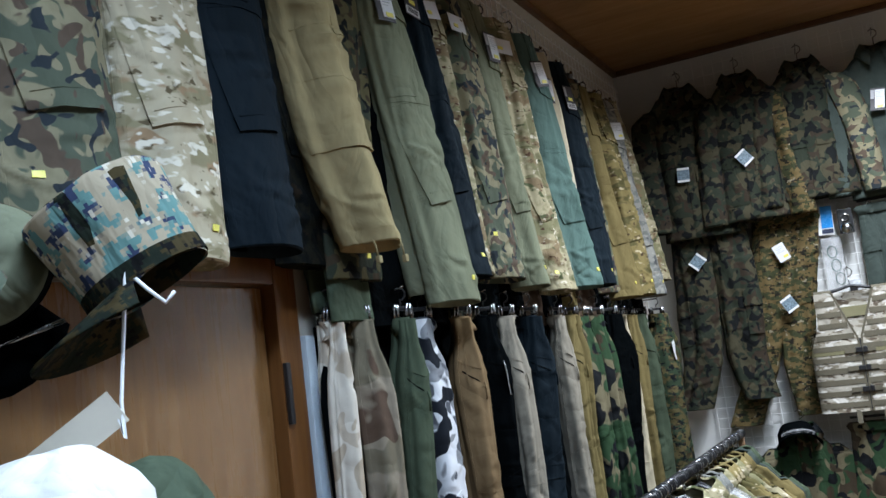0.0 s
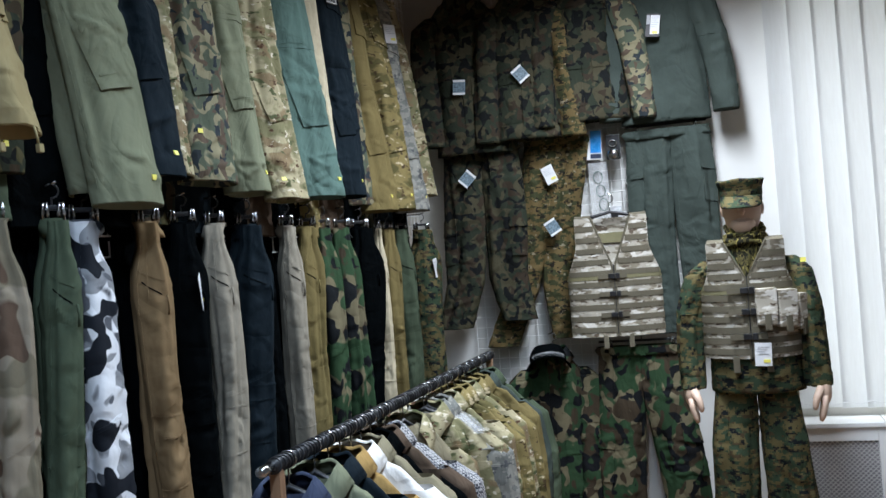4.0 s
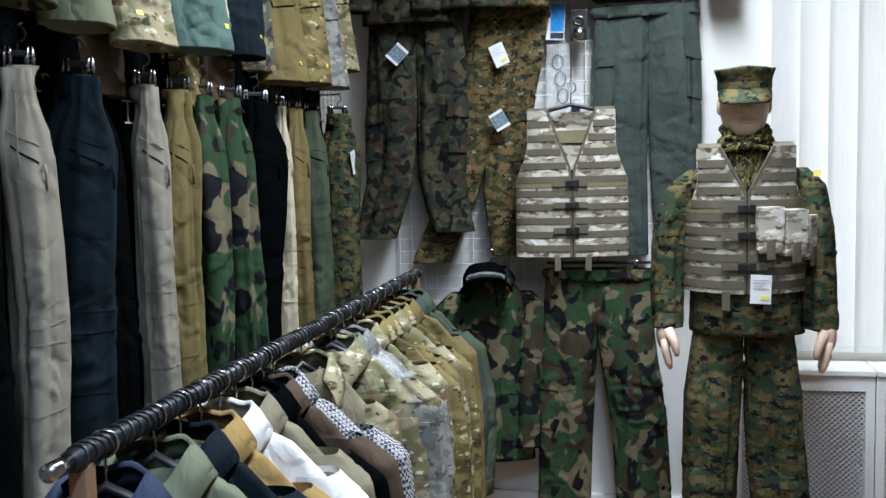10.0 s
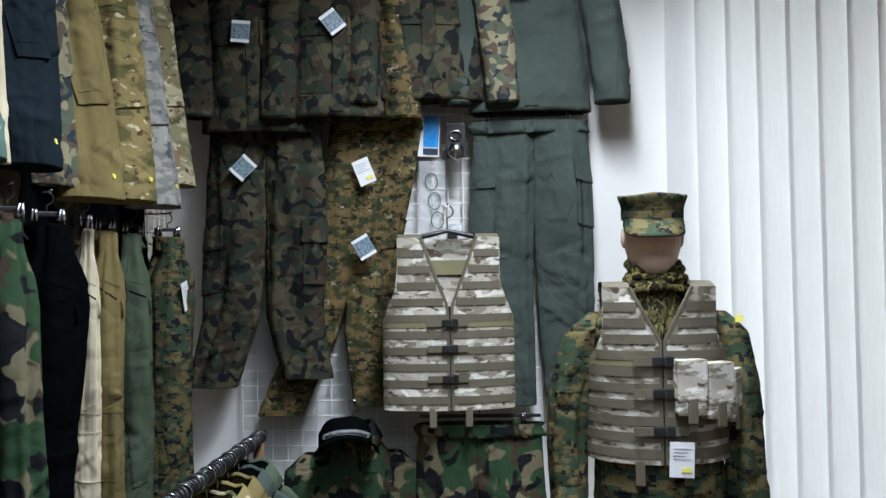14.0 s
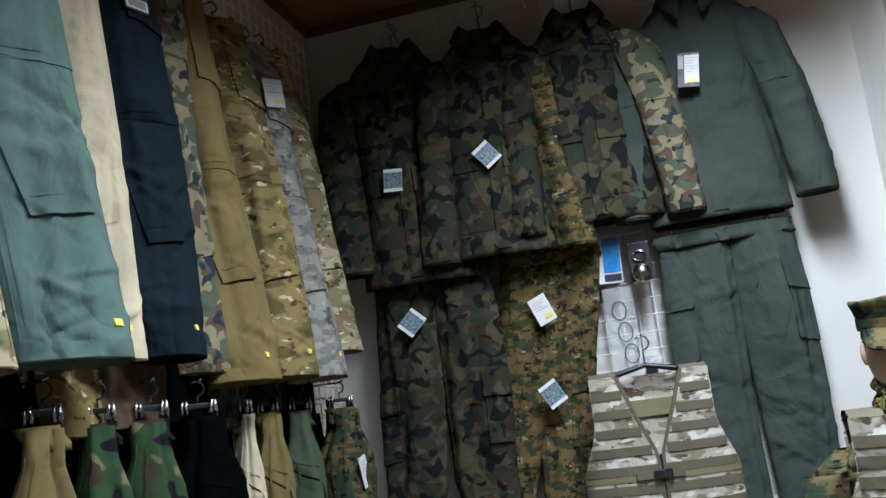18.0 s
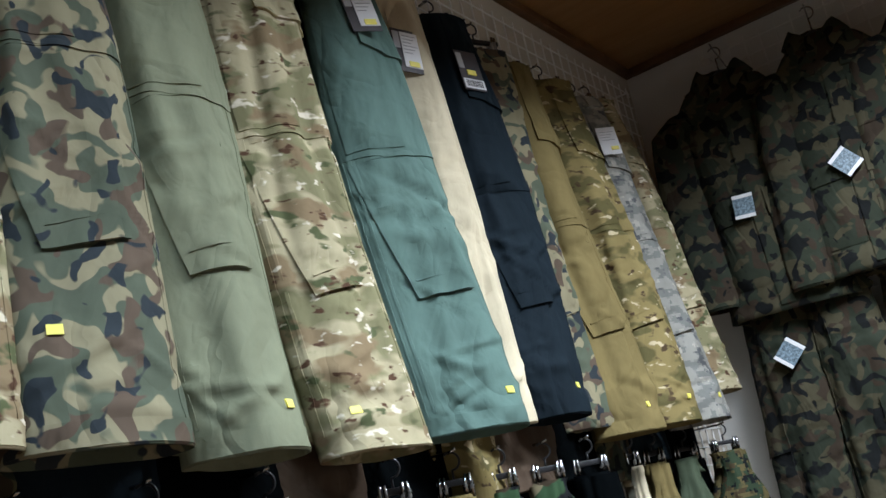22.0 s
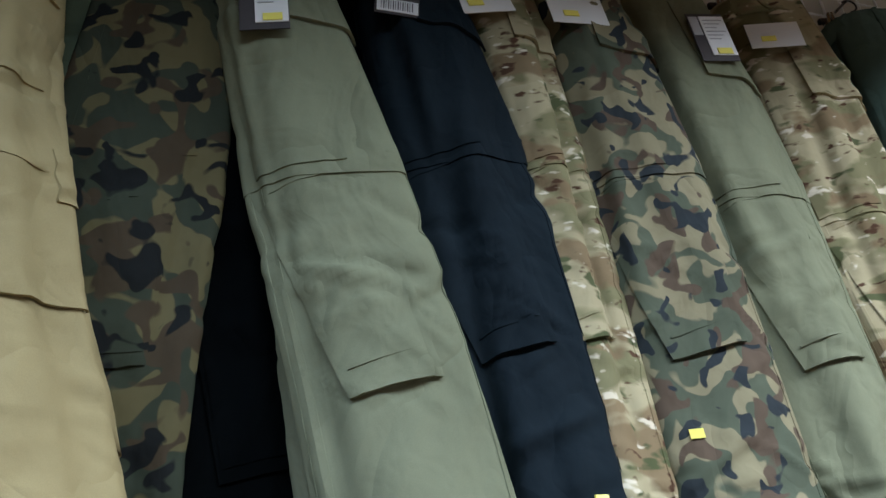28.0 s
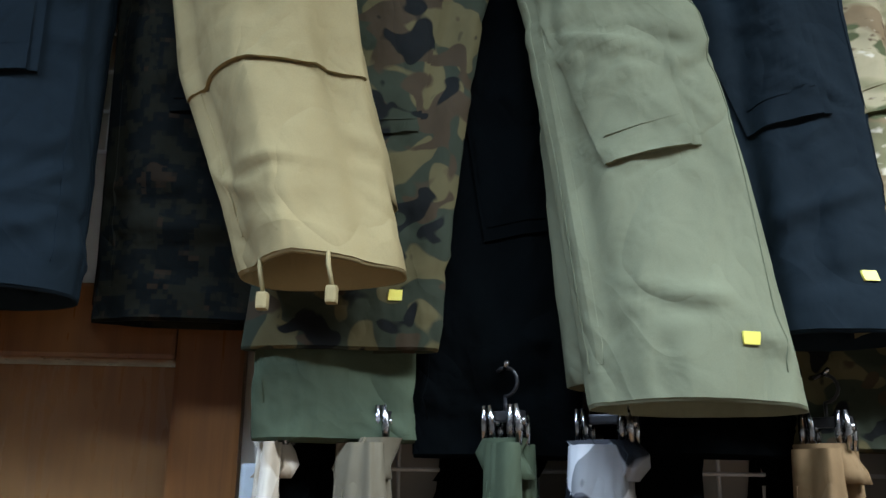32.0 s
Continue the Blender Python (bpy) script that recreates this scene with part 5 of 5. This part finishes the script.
worn = vest(at @ pose(0, 0, 1.625), "tan camouflage webbing vest with pouches worn by the mannequin", 0.178, 0.145, 0.47, 5, straps=10, neck=0.30)
for x, y, z, w, h, yaw in ((0.066, -0.188, 1.360, 0.072, 0.142, 8), (0.140, -0.164, 1.350, 0.072, 0.144, 28), (0.196, -0.090, 1.330, 0.062, 0.140, 60)):
    pz = part("magazine_pouch", boxes(((-w / 2, 0, -h / 2), (w / 2, 0.042, h / 2)), bevel=0.009), VESTCAMO, worn)
    pz.matrix_basis = pose(x, y, z - 1.625, 0, 0, yaw)
    part("pouch_flap", boxes(((-w / 2 - 0.002, -0.005, -h * 0.22), (w / 2 + 0.002, 0.044, h / 2 + 0.004)), bevel=0.007), VESTCAMO, pz)
    part("pouch_tab", boxes(((-0.012, -0.004, -h / 2 - 0.020), (0.012, 0.006, -h * 0.18)), bevel=0.002), WEBTAN, pz)
price_tag(worn, pose(0.040, -0.176, -0.405, 0, 2, 0), 1)
scarf = thing("scarf", at @ pose(0, -0.006, 1.575) @ Matrix.Diagonal((0.80, 0.82, 0.92, 1)), "yellow and black patterned cotton scarf round the neck", "scarf", "mannequin clothes")
for k in range(4):
    ring = [((0.082 + 0.008 * k) * math.cos(a), (0.078 + 0.012 * k) * math.sin(a) - 0.004 * k, 0.115 - 0.026 * k + 0.012 * math.sin(a + k) + 0.006 * math.sin(3 * a + 2 * k)) for a in [2 * math.pi * i / 36 for i in range(36)]]
    bar("wrap", ring, [0.013 + 0.003 * math.sin(i * 0.9 + k) + 0.002 * math.sin(i * 2.3) for i in range(36)], SCARFCLOTH, scarf, 10, True)
bib = []
for j in range(9):
    q = j / 8
    for i in range(11):
        p = (i / 10 - 0.5) * 2
        bib.append((p * 0.098 * (1 - q * 0.93), -0.088 - 0.035 * q * (1 - abs(p)) - 0.052 * q + 0.02 * p * p * (1 - q) + 0.006 * math.sin(7 * p + 5 * q), 0.085 - 0.2 * q))
nb = len(bib)
fb = [(j * 11 + i, (j + 1) * 11 + i, (j + 1) * 11 + i + 1, j * 11 + i + 1) for j in range(8) for i in range(10)]
mesh("bib", bib + [(x, y + 0.005, z) for x, y, z in bib], fb + [tuple(nb + q for q in p[::-1]) for p in fb], SCARFCLOTH, scarf)

# ---- clothes rail ----
RX, RZ, RY0, RY1 = -0.80, 1.19, 2.34, 4.56
rack = thing("clothes_rail", pose(RX, RY0, 0), "black clothes rail with chrome end on brown posts", "clothes rail")
bar("rail", [(0, 0.0, RZ), (0, RY1 - RY0, RZ)], 0.0165, PLASTIC, rack, 14)
bar("rail_end", [(0, -0.05, RZ), (0, 0.0, RZ)], 0.0135, STEEL, rack, 14)
bar("rail_end", [(0, RY1 - RY0, RZ), (0, RY1 - RY0 + 0.03, RZ)], 0.0135, STEEL, rack, 14)
for y in (0.03, RY1 - RY0 - 0.03):
    part("post", boxes(((-0.014, y - 0.014, 0.045), (0.014, y + 0.014, RZ - 0.012)), bevel=0.004), POSTWOOD, rack)
    part("foot", boxes(((-0.24, y - 0.02, 0.0), (0.24, y + 0.02, 0.045)), bevel=0.005), PLASTIC, rack)
for i in range(int((RY1 - RY0) / 0.021)):
    ring = [(0.0185 * math.cos(a), 0.02 + i * 0.021 + 0.005 * math.sin(a + i), RZ + 0.0185 * math.sin(a)) for a in [2 * math.pi * k / 10 for k in range(10)]]
    bar("spacer_ring", ring, 0.0032, PLASTIC, rack, 5, True)
RAIL = [  # y, cloth, turn, label
    (2.43, BLUECLOTH, 14, "navy blue blazer"), (2.58, SAGE, 12, "sage green shirt"), (2.67, NAVY, 10, "dark navy jacket"), (2.75, GOLD, 9, "mustard jacket"),
    (2.83, WHITECLOTH, 9, "white shirt"), (2.91, MOSSGREY, 8, "khaki olive shirt"), (2.99, INK, 9, "black shirt"), (3.11, PLAID, 8, "fine checked shirt"),
    (3.05, BROWN, 8, "dark brown shirt"), (3.29, MOSSGREY, 50, "olive combat shirt with camouflage sleeves"), (3.52, MULTI, 14, "tan camouflage shirt"), (3.56, UCP, 7, "grey digital camouflage shirt"),
    (3.64, UCP, 4, "grey digital camouflage jacket"), (3.74, MULTI, 6, "tan camouflage jacket"), (3.83, TROPIC, 8, "olive camouflage jacket"), (3.92, TROPIC, 5, "olive camouflage jacket"),
    (4.01, MULTI, 7, "tan camouflage jacket"), (4.10, TROPIC, 5, "olive camouflage jacket"), (4.20, MOSS, 6, "olive khaki jacket"), (4.30, GREYGREEN, 8, "dark grey-green jacket"), (4.40, OLIVE, 6, "olive green jacket"),
]
for n, (y, mat, turn, label) in enumerate(RAIL):
    combat = "combat" in label
    jacket(pose(RX, y, RZ - 0.066, 0, 0, turn), mat, label + " hanging on the clothes rail", 0.74 - 0.03 * (n % 3), 0.235 if n == 0 else 0.208 + 0.012 * math.sin(n * 1.9), 0.042 if not combat else 0.05, 0.60, 0.01, 90 + n,
           None, name="shirt" if "shirt" in label else "jacket", group="clothes on the rail", nv=22, drop=0.10 + 0.014 * math.sin(n * 2.3), arm_deep=0.042, arm_mat=MULTI if combat else None, pockets=not combat, both_arms=combat, bagged=mat is UCP)
# maker's label in the neck of the blazer, lettering as bars
lab = part("neck_label", boxes(((-0.03, -0.002, -0.05), (0.03, 0.0, 0.0))), CARDDARK, None)
tagged(lab, "black woven label with gold lettering in the blazer neck", "label")
lab.matrix_world = pose(RX + 0.01, 2.44, RZ - 0.115, 0, 0, 14)

# ---- goods hung on the grid ----
def goods(name, place, label, category, turn=0):
    ob = thing(name, pose(*place, 0, turn, 0), label, category, "goods on the grid")
    bar("prong", [(0, 0.0, 0.012), (0, GRID_Y - place[1], 0.012)], 0.002, STEEL, ob, 6)
    return ob


pack = goods("blister_pack", (-0.315, 5.10, 2.225), "blue and white carded pack hanging on the wire grid", "pack", 3)
part("card", boxes(((-0.045, -0.002, -0.135), (0.045, 0.002, 0.02)), bevel=0.001), CARD, pack)
part("blue_print", boxes(((-0.012, -0.0045, -0.10), (0.042, -0.0025, 0.012))), CYAN, pack)
part("dark_print", boxes(((-0.012, -0.0045, -0.128), (0.042, -0.0025, -0.106))), BLUECLOTH, pack)
lockset = goods("buckle_set", (-0.215, 5.08, 2.19), "black strap with a shiny metal buckle", "buckle")
part("strap", boxes(((-0.035, -0.006, -0.11), (0.035, 0.0, 0.015)), bevel=0.004), PLASTIC, lockset)
spin("dome", [(0.030, 0.0), (0.029, 0.012), (0.02, 0.022), (0.006, 0.026)], STEEL, lockset, 20).matrix_basis = pose(0, -0.006, -0.085, 90)
bar("ring", [(0.02 * math.cos(a), -0.012, -0.03 + 0.016 * math.sin(a)) for a in [math.pi * k / 8 for k in range(16)]], 0.003, STEEL, lockset, 6, True)
cords = goods("cord_hank", (-0.30, 5.11, 2.06), "green and white cords in a clear bag", "cord")
part("bag", boxes(((-0.05, -0.004, -0.30), (0.045, 0.002, 0.015)), bevel=0.002), CLEARFILM, cords)
for k in range(3):
    bar("cord", [(0.022 * math.cos(a) - 0.005 + 0.01 * k, -0.008 - 0.003 * k, -0.06 - 0.07 * k + 0.03 * math.sin(a)) for a in [math.pi * q / 10 for q in range(20)]], 0.002, TEAL, cords, 5, True)
pouch = goods("dark_pouch", (-0.225, 5.06, 1.83), "small black pouch in a clear bag", "pouch")
part("bag", boxes(((-0.03, -0.006, -0.10), (0.03, 0.0, 0.015)), bevel=0.003), FILM, pouch)
part("pouch_body", boxes(((-0.024, -0.016, -0.09), (0.012, -0.007, -0.015)), bevel=0.005), PLASTIC, pouch)
hat = cap(pose(-0.600, 4.92, 1.085, -30, 0, 12), INK, INK, "black cap on top of the woodland jacket", "caps", 1.0, height=0.09)
bar("clear_wrap", [(0.097 * math.cos(a), 0.11 * math.sin(a), 0.015) for a in [radians(-140 + 10 * k) for k in range(11)]], 0.009, CLEARFILM, hat, 8)

# ---- caps near the door ----
def frame_of(brim, up, place):
    """A pose whose -y points along brim and whose z leans to up."""
    y = -Vector(brim).normalized()
    z = (Vector(up) - Vector(up).dot(y) * y).normalized()
    m = Matrix((y.cross(z), y, z)).transposed().to_4x4()
    m.translation = place
    return m


stand = thing("cap_stand", pose(-1.14, 0.86, 0), "slim chrome cap stand", "stand")
bar("pole", [(0, 0, 0), (0, 0, 1.98)], 0.009, STEEL, stand, 10)
spin("base", [(0.16, 0.0), (0.16, 0.012), (0.02, 0.02)], STEEL, stand, 28)
for x, y, z in ((0.16, 0.06, 1.88), (0.12, 0.04, 1.79), (0.02, -0.06, 1.88), (0.32, -0.20, 1.52), (0.2, -0.02, 1.52), (0.0, -0.12, 1.80)):
    bar("arm", [(0, 0, z - 0.03), (x, y, z)], 0.0035, STEEL, stand, 6)
right, up, toward = Vector((0.88, 0.45, -0.12)), Vector((0.17, -0.06, 0.98)), Vector((0.43, -0.89, -0.13))
cap(frame_of(-right * 0.62 - up * 0.42 + toward * 0.28, up * 0.9 - toward * 0.30 + right * 0.15, (-0.893, 0.936, 1.820)), PIXELCAP, CAPSHADE,
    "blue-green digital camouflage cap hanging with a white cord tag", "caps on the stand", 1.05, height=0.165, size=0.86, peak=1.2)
cap(frame_of(-right * 0.4 - up + toward * 0.2, toward * 0.6 + right * 0.3 + up * 0.7, (-1.115, 0.875, 1.875)), SAGE, INK, "sage green cap on the chrome cap stand", "caps on the stand", 1.0, size=0.85, peak=1.3)
cap(frame_of(-up - right * 0.1, toward + right * 0.3, (-1.16, 0.80, 1.78)), INK, INK, "black cap on the chrome cap stand", "caps on the stand", 1.0, size=0.8)
cap(frame_of(-up - right * 0.6, toward * 0.3 - right * 0.4 + up * 0.5, (-0.98, 0.72, 1.76)), PANTERA, PANTERA, "woodland camouflage cap on the chrome cap stand", "caps on the stand", 1.0, size=0.9)
cap(frame_of(-right - toward * 0.4, up + toward * 0.15, (-0.90, 0.77, 1.50)), WHITECLOTH, WHITECLOTH, "white cap on the chrome cap stand", "caps on the stand", 1.0, size=1.1)
cap(frame_of(right * 0.6 - up, right * 0.7 + up * 0.7 + toward * 0.2, (-0.935, 0.93, 1.50)), OLIVE, OLIVE, "dark olive cap on the chrome cap stand", "caps on the stand", 1.0, size=0.85)
cord_tag = thing("cord_tag", pose(-0.864, 0.866, 1.861), "beige card tag on a looped white cord", "tag")
bar("cord", [(-0.07, 0.06, 0.03), (0.0, 0.0, 0.0), (-0.003, -0.004, -0.05), (-0.012, -0.016, -0.19), (-0.006, -0.02, -0.235), (-0.018, -0.02, -0.205)], 0.0028, STRING, cord_tag, 6)
bar("cord_hook", [(0.0, 0.0, -0.03), (0.02, 0.01, -0.055), (0.04, 0.02, -0.075), (0.05, 0.026, -0.062)], 0.0028, STRING, cord_tag, 6)
card("tag", cord_tag, frame_of(toward, right * 0.75 + up * 0.6, (-0.012, -0.022, -0.195)), 0.045, 0.13, CARDBEIGE)

# ---- floor boards ----
board = bpy.data.meshes.new("floor_board")
bm = boxes(((0.001, 0.001, -0.012), (0.191, 1.198, 0.0)), bevel=0.0012)
bm.to_mesh(board)
bm.free()
board.materials.append(FLOORWOOD)
for i in range(int((RIGHT - LEFT) / 0.192)):
    for j in range(7):
        y = REAR + j * 1.2 - (0.4 * (i % 3))
        if y + 1.2 < BACK and y > REAR - 0.01 and y + 1.2 > 1.0:
            o = new("floor_board", board)
            o.parent, o.location = floor, (LEFT + i * 0.192, y, 0.0)
